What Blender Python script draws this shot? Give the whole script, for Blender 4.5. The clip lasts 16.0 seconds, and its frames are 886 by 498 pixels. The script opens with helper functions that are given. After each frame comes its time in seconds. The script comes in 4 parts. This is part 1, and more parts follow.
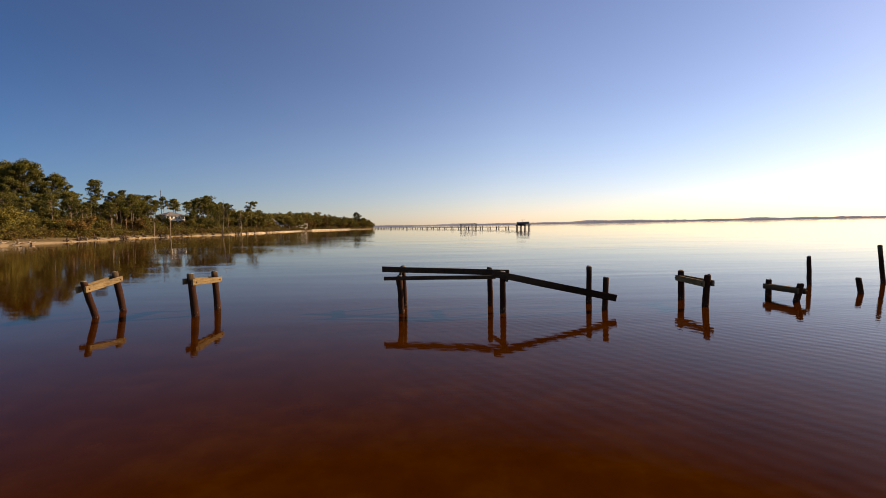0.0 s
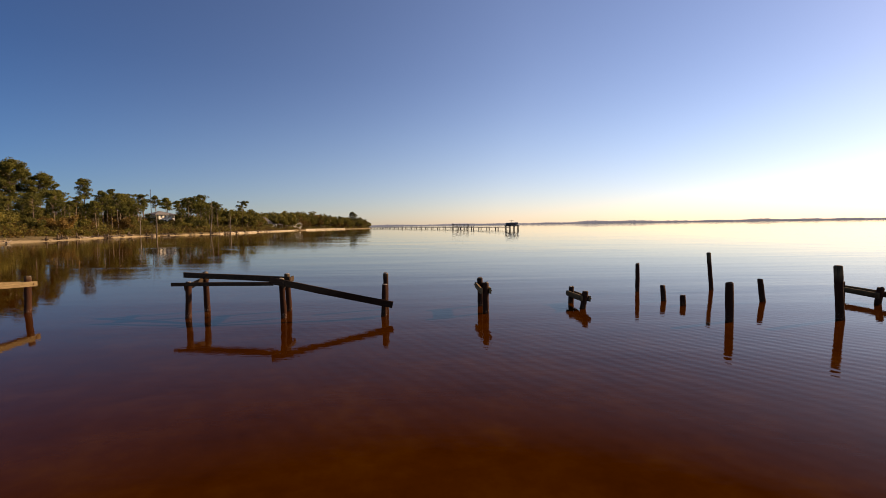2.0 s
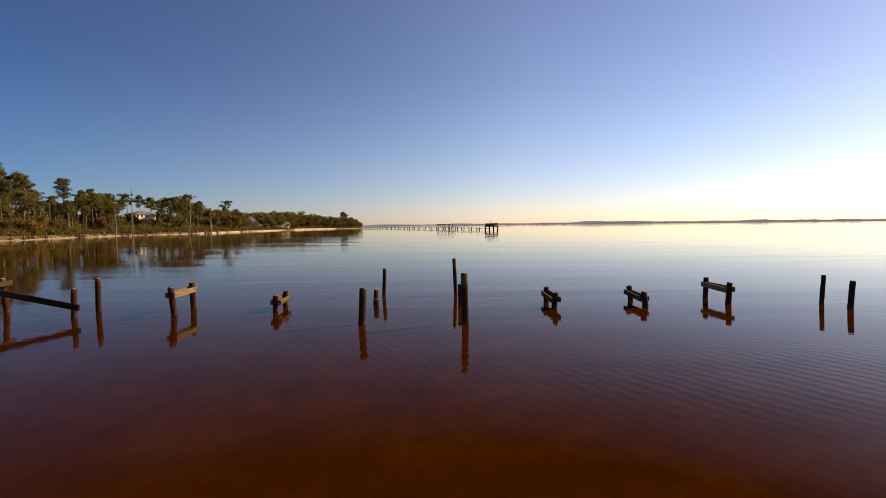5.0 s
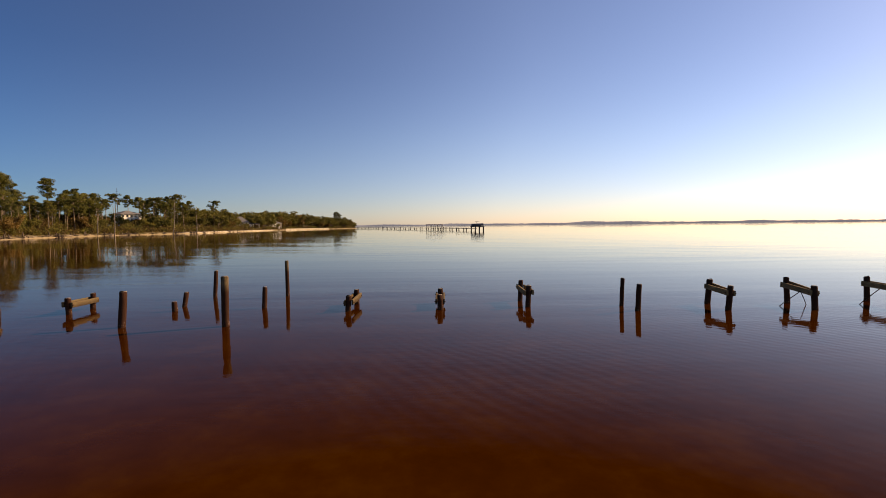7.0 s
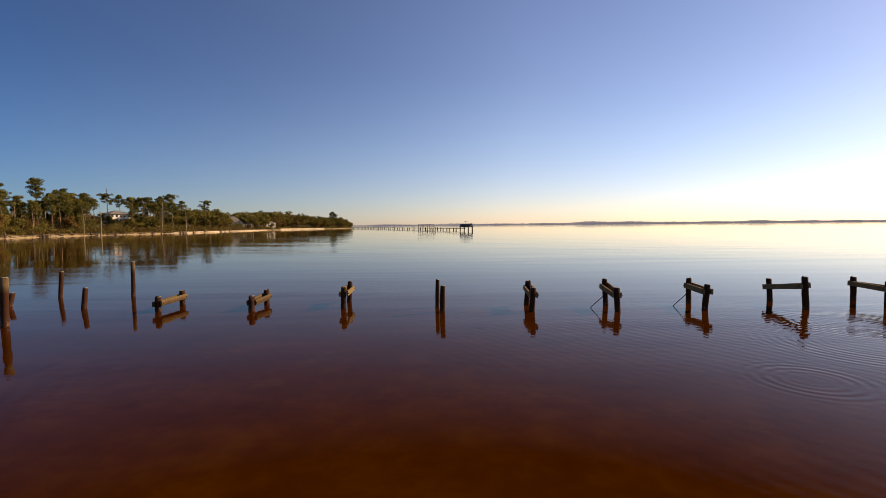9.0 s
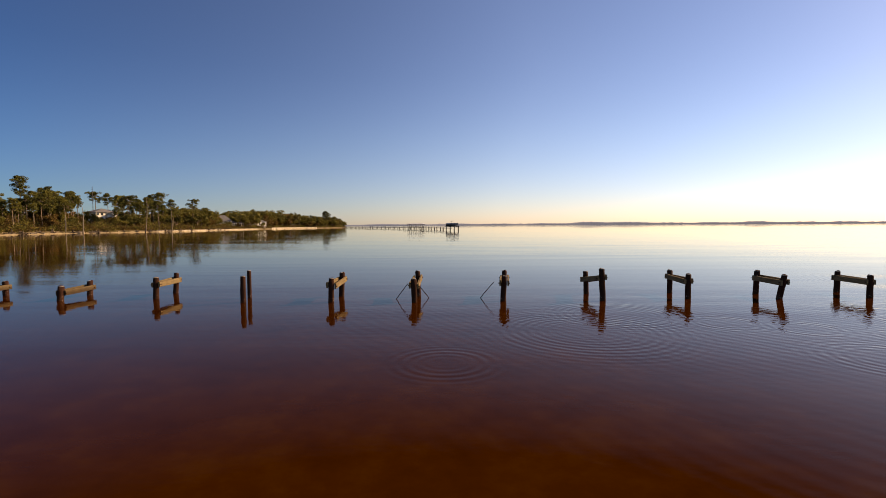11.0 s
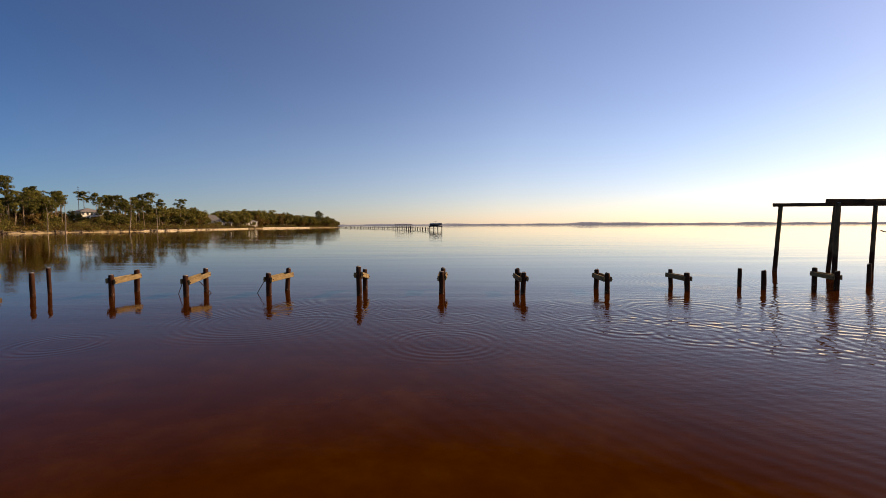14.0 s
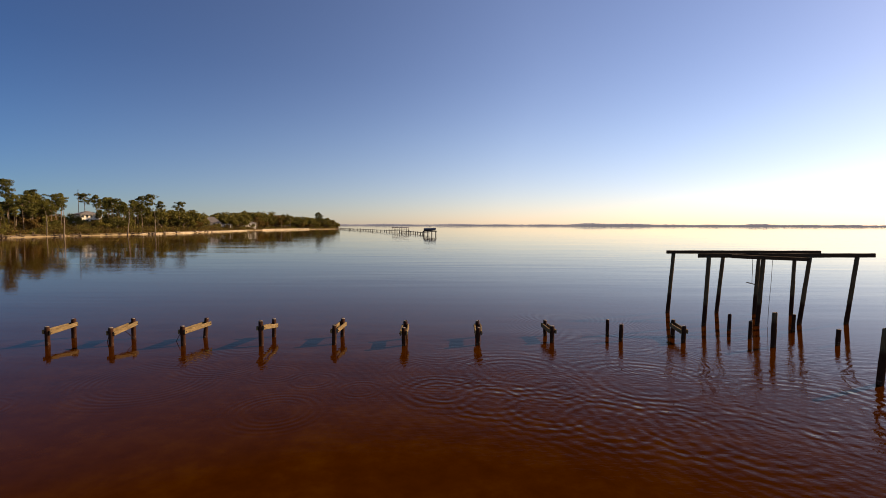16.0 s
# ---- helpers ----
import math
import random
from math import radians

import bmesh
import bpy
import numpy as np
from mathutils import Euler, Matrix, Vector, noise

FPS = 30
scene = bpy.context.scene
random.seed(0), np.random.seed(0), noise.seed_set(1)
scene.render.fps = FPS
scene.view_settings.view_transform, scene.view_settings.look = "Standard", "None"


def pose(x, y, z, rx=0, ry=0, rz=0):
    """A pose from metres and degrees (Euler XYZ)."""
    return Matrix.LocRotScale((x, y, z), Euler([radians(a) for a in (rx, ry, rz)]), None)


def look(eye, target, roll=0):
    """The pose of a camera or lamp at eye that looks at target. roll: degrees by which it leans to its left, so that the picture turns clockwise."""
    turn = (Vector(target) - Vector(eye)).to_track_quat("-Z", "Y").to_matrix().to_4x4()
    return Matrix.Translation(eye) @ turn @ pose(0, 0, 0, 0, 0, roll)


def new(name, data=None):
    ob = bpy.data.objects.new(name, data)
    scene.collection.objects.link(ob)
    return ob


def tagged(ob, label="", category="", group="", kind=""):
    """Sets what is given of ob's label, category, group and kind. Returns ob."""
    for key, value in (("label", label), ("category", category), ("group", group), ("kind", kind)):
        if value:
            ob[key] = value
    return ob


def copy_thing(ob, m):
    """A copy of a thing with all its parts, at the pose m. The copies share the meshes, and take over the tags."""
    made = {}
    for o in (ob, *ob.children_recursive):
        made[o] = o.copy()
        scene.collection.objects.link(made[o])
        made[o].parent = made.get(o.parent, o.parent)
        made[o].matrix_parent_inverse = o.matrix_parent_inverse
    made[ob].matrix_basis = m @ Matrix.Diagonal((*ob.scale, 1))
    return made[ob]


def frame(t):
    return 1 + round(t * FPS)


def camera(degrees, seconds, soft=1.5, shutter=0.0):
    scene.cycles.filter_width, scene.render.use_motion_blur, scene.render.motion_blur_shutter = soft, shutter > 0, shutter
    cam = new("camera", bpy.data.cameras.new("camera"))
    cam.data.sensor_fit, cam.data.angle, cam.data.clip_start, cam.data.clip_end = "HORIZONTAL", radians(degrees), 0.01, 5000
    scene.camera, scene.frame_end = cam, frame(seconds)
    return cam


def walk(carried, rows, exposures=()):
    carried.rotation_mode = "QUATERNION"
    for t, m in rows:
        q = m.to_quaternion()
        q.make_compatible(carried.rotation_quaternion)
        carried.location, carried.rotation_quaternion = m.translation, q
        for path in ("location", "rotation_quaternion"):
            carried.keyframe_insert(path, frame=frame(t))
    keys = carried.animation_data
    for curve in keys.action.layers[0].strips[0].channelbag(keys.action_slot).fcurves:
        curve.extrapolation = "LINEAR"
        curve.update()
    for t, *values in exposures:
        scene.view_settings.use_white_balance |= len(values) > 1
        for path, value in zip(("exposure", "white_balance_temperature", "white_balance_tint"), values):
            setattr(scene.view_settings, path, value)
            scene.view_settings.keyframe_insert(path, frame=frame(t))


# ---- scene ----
cam = camera(87.39, 16.0, soft=0.5)
PATH = [
    (0.0, pose(0.060, 0.168, 2.998, 87.090, 1.077, -0.214)),
    (0.5, pose(1.962, 0.036, 3.020, 87.069, 1.010, -0.111)),
    (1.0, pose(3.886, -0.069, 3.071, 87.062, 0.941, -0.045)),
    (1.5, pose(5.796, -0.194, 3.137, 87.067, 0.881, -0.037)),
    (2.0, pose(7.749, -0.285, 3.174, 87.065, 0.812, 0.008)),
    (2.5, pose(9.713, -0.375, 3.214, 87.051, 0.745, 0.008)),
    (3.0, pose(11.668, -0.595, 3.244, 87.026, 0.681, -0.011)),
    (3.5, pose(13.610, -0.808, 3.300, 87.011, 0.680, -0.021)),
    (4.0, pose(15.526, -1.132, 3.325, 87.021, 0.681, -0.011)),
    (6.5, pose(25.818, -1.471, 3.407, 87.068, 0.572, -0.047)),
    (7.0, pose(27.796, -1.456, 3.392, 87.057, 0.575, -0.054)),
    (7.5, pose(29.733, -1.433, 3.407, 87.068, 0.584, -0.011)),
    (8.0, pose(31.676, -1.479, 3.406, 87.074, 0.599, 0.028)),
    (8.5, pose(33.607, -1.419, 3.393, 87.072, 0.579, 0.085)),
    (9.0, pose(35.491, -1.464, 3.376, 87.060, 0.522, 0.168)),
    (9.5, pose(37.470, -1.501, 3.380, 87.047, 0.449, 0.229)),
    (11.8, pose(46.015, -1.669, 2.702, 87.056, 0.251, -0.008)),
    (12.0, pose(46.649, -1.660, 2.646, 87.055, 0.241, -0.004)),
    (12.5, pose(48.332, -1.693, 2.540, 87.052, 0.219, -0.006)),
    (13.0, pose(50.021, -2.176, 2.528, 87.050, 0.236, -0.042)),
    (13.5, pose(51.684, -2.826, 2.643, 87.043, 0.232, -0.010)),
    (14.0, pose(53.175, -3.439, 3.024, 87.047, 0.211, 0.075)),
    (14.5, pose(54.663, -4.239, 3.740, 87.044, 0.196, 0.171)),
    (15.0, pose(56.066, -5.045, 4.572, 87.044, 0.056, 0.233)),
    (15.5, pose(57.441, -5.710, 5.365, 87.042, -0.035, 0.331)),
    (16.0, pose(58.756, -6.302, 6.050, 87.036, -0.176, 0.469)),
]
walk(cam, PATH, [(0.0, 0.45, 7850, 28), (16.0, 0.45, 7850, 28)])

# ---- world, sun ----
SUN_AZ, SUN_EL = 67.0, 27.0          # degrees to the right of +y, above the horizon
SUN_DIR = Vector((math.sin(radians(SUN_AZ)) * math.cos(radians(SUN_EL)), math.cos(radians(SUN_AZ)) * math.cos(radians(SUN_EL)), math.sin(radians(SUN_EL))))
world = bpy.data.worlds.new("sky")
scene.world = world
world.use_nodes = True
wn, wl = world.node_tree.nodes, world.node_tree.links
wn.clear()
sky = wn.new("ShaderNodeTexSky")
sky.sky_type = "NISHITA"
sky.sun_disc = False
sky.sun_elevation, sky.sun_rotation = radians(SUN_EL), radians(SUN_AZ)
sky.altitude, sky.air_density, sky.dust_density, sky.ozone_density = 0, 0.92, 0.22, 3.2
bg = wn.new("ShaderNodeBackground")
bg.inputs["Strength"].default_value = 0.069
wo = wn.new("ShaderNodeOutputWorld")
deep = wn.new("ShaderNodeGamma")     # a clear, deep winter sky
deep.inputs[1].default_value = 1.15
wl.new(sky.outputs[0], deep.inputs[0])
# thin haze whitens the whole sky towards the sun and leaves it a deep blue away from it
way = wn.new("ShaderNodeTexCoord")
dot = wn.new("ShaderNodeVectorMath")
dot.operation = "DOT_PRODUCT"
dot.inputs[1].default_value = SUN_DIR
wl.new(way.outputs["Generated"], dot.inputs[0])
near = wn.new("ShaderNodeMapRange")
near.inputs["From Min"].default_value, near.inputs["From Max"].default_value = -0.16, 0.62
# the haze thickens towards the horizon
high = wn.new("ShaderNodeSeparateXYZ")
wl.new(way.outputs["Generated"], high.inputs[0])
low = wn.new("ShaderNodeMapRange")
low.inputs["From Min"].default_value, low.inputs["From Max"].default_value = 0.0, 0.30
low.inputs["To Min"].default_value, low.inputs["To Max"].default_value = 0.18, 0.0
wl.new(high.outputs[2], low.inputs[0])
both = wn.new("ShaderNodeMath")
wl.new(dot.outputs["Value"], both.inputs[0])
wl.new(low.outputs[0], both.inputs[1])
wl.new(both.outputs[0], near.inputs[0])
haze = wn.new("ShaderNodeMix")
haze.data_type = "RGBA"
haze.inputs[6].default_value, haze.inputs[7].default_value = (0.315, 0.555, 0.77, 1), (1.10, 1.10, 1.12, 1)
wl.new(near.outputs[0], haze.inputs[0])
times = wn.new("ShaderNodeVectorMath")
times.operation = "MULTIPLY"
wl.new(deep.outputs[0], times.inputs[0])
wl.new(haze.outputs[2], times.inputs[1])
dim = wn.new("ShaderNodeMapRange")
dim.interpolation_type = "SMOOTHSTEP"
dim.inputs["From Min"].default_value, dim.inputs["From Max"].default_value = 0.0, 0.20
wl.new(high.outputs[2], dim.inputs[0])
band = wn.new("ShaderNodeMix")
band.data_type = "RGBA"
band.inputs[6].default_value, band.inputs[7].default_value = (0.915, 0.90, 0.96, 1), (1, 1, 1, 1)
wl.new(dim.outputs[0], band.inputs[0])
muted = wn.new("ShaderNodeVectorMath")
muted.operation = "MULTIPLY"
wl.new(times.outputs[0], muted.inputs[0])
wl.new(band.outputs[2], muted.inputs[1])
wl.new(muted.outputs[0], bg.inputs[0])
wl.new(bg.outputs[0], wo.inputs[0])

sun_data = bpy.data.lights.new("sun", "SUN")
sun_data.energy, sun_data.angle, sun_data.color = 5.0, radians(0.5), (1.0, 0.84, 0.57)
sun = new("sun", sun_data)
sun.matrix_world = look(SUN_DIR * 100, (0, 0, 0))


# ---- materials ----
class Mat:
    """A node material in the making."""

    def __init__(self, name, rough=0.8, spec=0.4):
        self.m = bpy.data.materials.new(name)
        self.m.use_nodes = True
        self.n, self.l = self.m.node_tree.nodes, self.m.node_tree.links
        self.p = self.n["Principled BSDF"]
        self.p.inputs["Roughness"].default_value = rough
        self.p.inputs["Specular IOR Level"].default_value = spec

    def node(self, kind, **values):
        nd = self.n.new(kind)
        for k, v in values.items():
            nd.inputs[k.replace("_", " ")].default_value = v
        return nd

    def coords(self, kind="Object", scale=(1, 1, 1)):
        mp = self.node("ShaderNodeMapping", Scale=scale)
        if kind == "Position":
            self.l.new(self.n.new("ShaderNodeNewGeometry").outputs["Position"], mp.inputs[0])
        else:
            self.l.new(self.n.new("ShaderNodeTexCoord").outputs[kind], mp.inputs[0])
        return mp.outputs[0]

    def noise(self, co, scale, detail=4, rough=0.6, out="Fac"):
        nz = self.node("ShaderNodeTexNoise", Scale=scale, Detail=detail, Roughness=rough)
        self.l.new(co, nz.inputs["Vector"])
        return nz.outputs[out]

    def ramp(self, fac, stops):
        r = self.n.new("ShaderNodeValToRGB")
        el = r.color_ramp.elements
        while len(el) < len(stops):
            el.new(0.5)
        for e, (pos, col) in zip(el, stops):
            e.position, e.color = pos, (*col, 1)
        self.l.new(fac, r.inputs[0])
        return r.outputs[0]

    def mix(self, fac, a, b, blend="MIX"):
        mx = self.n.new("ShaderNodeMix")
        mx.data_type, mx.blend_type = "RGBA", blend
        for sock, val in ((mx.inputs[0], fac), (mx.inputs[6], a), (mx.inputs[7], b)):
            if hasattr(val, "links"):
                self.l.new(val, sock)
            elif isinstance(val, tuple):
                sock.default_value = (*val, 1)
            else:
                sock.default_value = val
        return mx.outputs[2]

    def math(self, op, a, b=0.0, clamp=False):
        md = self.n.new("ShaderNodeMath")
        md.operation, md.use_clamp = op, clamp
        for sock, val in zip(md.inputs, (a, b)):
            if hasattr(val, "links"):
                self.l.new(val, sock)
            else:
                sock.default_value = val
        return md.outputs[0]

    def bump(self, height, strength=0.5, distance=0.02):
        b = self.node("ShaderNodeBump", Strength=strength, Distance=distance)
        self.l.new(height, b.inputs["Height"])
        self.l.new(b.outputs[0], self.p.inputs["Normal"])

    def base(self, col):
        self.l.new(col, self.p.inputs["Base Color"])
        return self

    def random(self):
        return self.n.new("ShaderNodeObjectInfo").outputs["Random"]

    def island(self):
        return self.n.new("ShaderNodeNewGeometry").outputs["Random Per Island"]


def wood_material(name, dark, light, wet, grain_scale=(14, 14, 1.2), tide=0.12):
    """Weathered timber: grain along the piece, blotches, and a wet stained band next to the water."""
    m = Mat(name, 0.9, 0.08)
    grain = m.noise(m.coords("Object", grain_scale), 2.2, 6, 0.7)
    blot = m.noise(m.coords("Position"), 3.1, 4)
    col = m.ramp(m.math("ADD", m.math("MULTIPLY", grain, 0.7), m.math("MULTIPLY", blot, 0.35)), [(0.32, dark), (0.72, light)])
    tint = m.mix(m.math("MULTIPLY", m.random(), 0.55), col, tuple(c * 0.5 for c in light))
    sep = m.n.new("ShaderNodeSeparateXYZ")
    m.l.new(m.n.new("ShaderNodeNewGeometry").outputs["Position"], sep.inputs[0])
    edge = m.math("ADD", sep.outputs[2], m.math("MULTIPLY", m.math("ADD", blot, grain), -0.3))
    mr = m.node("ShaderNodeMapRange", From_Min=tide - 0.12, From_Max=tide + 0.14, To_Min=0.92, To_Max=0.0)
    m.l.new(edge, mr.inputs[0])
    shade = m.mix(mr.outputs[0], tint, m.mix(grain, wet, tuple(min(1, c * 3.2) for c in wet)))
    # a pale crust of barnacles just above the water
    crust = m.node("ShaderNodeMapRange", From_Min=0.05, From_Max=0.12, To_Min=1.0, To_Max=0.0)
    m.l.new(m.math("ABSOLUTE", m.math("SUBTRACT", sep.outputs[2], 0.10)), crust.inputs[0])
    specks = m.ramp(m.noise(m.coords("Position"), 22.0, 2), [(0.60, (0, 0, 0)), (0.68, (0.8, 0.8, 0.8))])
    m.base(m.mix(m.math("MULTIPLY", crust.outputs[0], specks), shade, (0.30, 0.22, 0.17)))
    m.bump(grain, 0.6, 0.012)
    return m.m


PILE = wood_material("weathered_pile", (0.014, 0.009, 0.005), (0.195, 0.135, 0.068), (0.016, 0.0055, 0.0030), tide=1.0)
PLANK = wood_material("weathered_plank", (0.024, 0.015, 0.007), (0.33, 0.232, 0.110), (0.02, 0.012, 0.006), (14, 1.2, 14))
# darker copy of the timber: shade on the two frames is put into its colour
SHADED_BEAM = wood_material("shade_darkened_beam", (0.010, 0.006, 0.004), (0.095, 0.060, 0.034), (0.010, 0.005, 0.003), (1.0, 14, 14), tide=0.6)
END_GRAIN = wood_material("pile_end_grain", (0.15, 0.12, 0.09), (0.42, 0.36, 0.29), (0.05, 0.03, 0.015))

m = Mat("rope_fibre", 0.9)
m.base(m.ramp(m.noise(m.coords("Object"), 40), [(0.3, (0.10, 0.08, 0.06)), (0.7, (0.22, 0.18, 0.13))]))
ROPE = m.m

m = Mat("rusted_bolt", 0.7)
m.p.inputs["Metallic"].default_value = 0.5
m.base(m.ramp(m.noise(m.coords("Object"), 60), [(0.3, (0.05, 0.025, 0.015)), (0.7, (0.16, 0.07, 0.03))]))
BOLT = m.m

# tannin-stained water: murky red-brown body, mirror-like skin with small ripples
m = Mat("tannin_water")
pos = m.coords("Position")
cloud = m.noise(m.coords("Position", (1, 1, 1)), 0.55, 6, 0.7)
fine = m.noise(pos, 1.6, 4, 0.6)
body = m.ramp(m.math("ADD", m.math("MULTIPLY", cloud, 0.62), m.math("MULTIPLY", fine, 0.38)), [(0.30, (0.025, 0.0054, 0.0001)), (0.50, (0.036, 0.0086, 0.0001)), (0.70, (0.051, 0.0150, 0.0001))])
swell = m.noise(m.coords("Position", (0.05, 0.32, 1)), 1.0, 2, 0.45)
rip = m.noise(m.coords("Position", (1.1, 3.2, 1)), 1.5, 3, 0.55)
train = m.node("ShaderNodeTexWave", Scale=0.85, Distortion=6.0, Detail=2.5, Detail_Scale=0.35)
mpw = m.node("ShaderNodeMapping", Rotation=(0, 0, radians(147)))
m.l.new(m.n.new("ShaderNodeNewGeometry").outputs["Position"], mpw.inputs[0])
m.l.new(mpw.outputs[0], train.inputs["Vector"])
calm = m.ramp(m.noise(m.coords("Position", (0.02, 0.05, 1)), 1.0, 2), [(0.42, (0.10, 0.10, 0.10)), (0.60, (1, 1, 1))])
sep = m.n.new("ShaderNodeSeparateXYZ")
m.l.new(m.n.new("ShaderNodeNewGeometry").outputs["Position"], sep.inputs[0])
inshore = m.node("ShaderNodeMapRange", From_Min=8.5, From_Max=16.0, To_Min=1.0, To_Max=0.05)
m.l.new(sep.outputs[1], inshore.inputs[0])
offshore = m.node("ShaderNodeMapRange", From_Min=26.0, From_Max=75.0)
m.l.new(sep.outputs[1], offshore.inputs[0])
# long low undulations out on the open water
heave = m.noise(m.coords("Position", (0.010, 0.085, 1)), 1.0, 3, 0.6)
# stirred water between the ruined boathouse and the camera's side of the dock
ex = m.math("DIVIDE", m.math("SUBTRACT", sep.outputs[0], 70.0), 17.0)
ey = m.math("DIVIDE", m.math("SUBTRACT", sep.outputs[1], 10.0), 12.0)
far2 = m.math("ADD", m.math("MULTIPLY", ex, ex), m.math("MULTIPLY", ey, ey))
stir = m.math("SUBTRACT", 1.0, far2, True)
chop = m.noise(m.coords("Position", (0.9, 1.9, 1)), 1.5, 4, 0.6)
h = m.math("MULTIPLY", m.math("ADD", m.math("MULTIPLY", swell, 1.0), m.math("MULTIPLY", rip, 0.13)), m.math("ADD", m.math("MULTIPLY", calm, 0.8), 0.2))
h = m.math("ADD", h, m.math("MULTIPLY", m.math("MULTIPLY", train.outputs["Fac"], m.math("MULTIPLY", calm, inshore.outputs[0])), 0.10))
h = m.math("ADD", h, m.math("MULTIPLY", m.math("MULTIPLY", heave, offshore.outputs[0]), 1.6))
# spreading rings where birds have just left the water: centre x, y, radius
for cx, cy, rad in ((43.3, 8.3, 0.9), (49.0, 13.6, 1.7), (51.8, 12.2, 0.9), (53.6, 11.4, 0.8), (55.6, 10.4, 0.7), (47.3, 11.2, 2.0), (53.2, 8.4, 1.2), (58.5, 12.5, 1.8), (62.5, 11.0, 1.5), (68.0, 14.0, 2.0), (66.5, 21.5, 3.0)):
    dx = m.math("SUBTRACT", sep.outputs[0], cx)
    dy = m.math("SUBTRACT", sep.outputs[1], cy)
    rr = m.math("SQRT", m.math("ADD", m.math("MULTIPLY", dx, dx), m.math("MULTIPLY", dy, dy)))
    wave = m.math("SINE", m.math("MULTIPLY", rr, 24.0))
    band = m.math("SUBTRACT", 1.0, m.math("ABSOLUTE", m.math("DIVIDE", m.math("SUBTRACT", rr, rad), rad * 0.75)), True)
    h = m.math("ADD", h, m.math("MULTIPLY", m.math("MULTIPLY", wave, band), 0.045))
h = m.math("ADD", h, m.math("MULTIPLY", m.math("MULTIPLY", chop, stir), 0.62))
# broad overlapping rings running out from among the piles: centre x, y, radius, waves to the metre
uneven = m.math("MULTIPLY", m.noise(m.coords("Position"), 0.8, 2), 0.5)
for cx, cy, rad, waves in ((58.6, 10.2, 1.4, 16.0), (60.3, 9.4, 1.5, 15.0), (62.0, 8.6, 1.6, 15.0), (63.8, 7.8, 1.7, 14.0), (65.6, 7.2, 1.8, 14.0), (67.5, 6.6, 2.0, 13.0),
                           (61.5, 12.5, 2.2, 12.0), (66.5, 11.5, 2.4, 12.0), (71.0, 9.0, 2.6, 11.0), (74.0, 7.0, 2.6, 11.0), (77.0, 10.5, 3.0, 10.0)):
    dx = m.math("SUBTRACT", sep.outputs[0], cx)
    dy = m.math("SUBTRACT", sep.outputs[1], cy)
    rr = m.math("SQRT", m.math("ADD", m.math("MULTIPLY", dx, dx), m.math("MULTIPLY", dy, dy)))
    rr = m.math("ADD", rr, uneven)
    band = m.math("SUBTRACT", 1.0, m.math("ABSOLUTE", m.math("DIVIDE", m.math("SUBTRACT", rr, rad), rad * 0.8)), True)
    h = m.math("ADD", h, m.math("MULTIPLY", m.math("MULTIPLY", m.math("SINE", m.math("MULTIPLY", rr, waves)), band), 0.125))
relief = m.node("ShaderNodeBump", Strength=1.0, Distance=0.035)
m.l.new(h, relief.inputs["Height"])
# murky body under a mirror skin whose gloss rises steeply at low angles
murk = m.n.new("ShaderNodeBsdfDiffuse")
m.l.new(body, murk.inputs["Color"])
skin = m.node("ShaderNodeBsdfAnisotropic", Roughness=0.02)
skin.inputs["Color"].default_value = (1, 0.99, 0.93, 1)
m.l.new(relief.outputs[0], skin.inputs["Normal"])
mirror = m.node("ShaderNodeFresnel", IOR=1.2)
m.l.new(relief.outputs[0], mirror.inputs["Normal"])
gloss = m.math("MULTIPLY", m.math("SUBTRACT", mirror.outputs[0], 0.046), 1.14, True)
both_layers = m.n.new("ShaderNodeMixShader")
m.l.new(gloss, both_layers.inputs[0])
m.l.new(murk.outputs[0], both_layers.inputs[1])
m.l.new(skin.outputs[0], both_layers.inputs[2])
m.l.new(both_layers.outputs[0], m.n["Material Output"].inputs[0])
m.n.remove(m.p)
WATER = m.m

m = Mat("shore_ground", 0.95, 0.2)
pos = m.coords("Position")
sep = m.n.new("ShaderNodeSeparateXYZ")
m.l.new(m.n.new("ShaderNodeNewGeometry").outputs["Position"], sep.inputs[0])
blot = m.noise(pos, 0.25, 5, 0.65)
sand = m.ramp(m.noise(pos, 1.3, 5), [(0.3, (0.25, 0.175, 0.085)), (0.7, (0.48, 0.36, 0.195))])
litter = m.ramp(m.noise(pos, 0.8, 5), [(0.3, (0.06, 0.045, 0.02)), (0.7, (0.17, 0.12, 0.05))])
mr = m.node("ShaderNodeMapRange", From_Min=0.30, From_Max=0.52)
m.l.new(m.math("ADD", sep.outputs[2], m.math("MULTIPLY", m.math("SUBTRACT", blot, 0.5), 2.0)), mr.inputs[0])
m.base(m.mix(mr.outputs[0], sand, litter))
m.bump(m.noise(pos, 2.0, 6), 0.5, 0.1)
GROUND = m.m


def leaf_material(name, lo, hi, trans=0.35):
    m = Mat(name, 0.7, 0.25)
    var = m.math("ADD", m.math("MULTIPLY", m.island(), 0.6), m.math("MULTIPLY", m.random(), 0.4))
    col = m.ramp(var, [(0.1, lo), (0.9, hi)])
    m.base(col)
    if trans:
        tr = m.n.new("ShaderNodeBsdfTranslucent")
        m.l.new(col, tr.inputs[0])
        mx = m.n.new("ShaderNodeMixShader")
        mx.inputs[0].default_value = trans
        m.l.new(m.p.outputs[0], mx.inputs[1])
        m.l.new(tr.outputs[0], mx.inputs[2])
        m.l.new(mx.outputs[0], m.n["Material Output"].inputs[0])
    return m.m


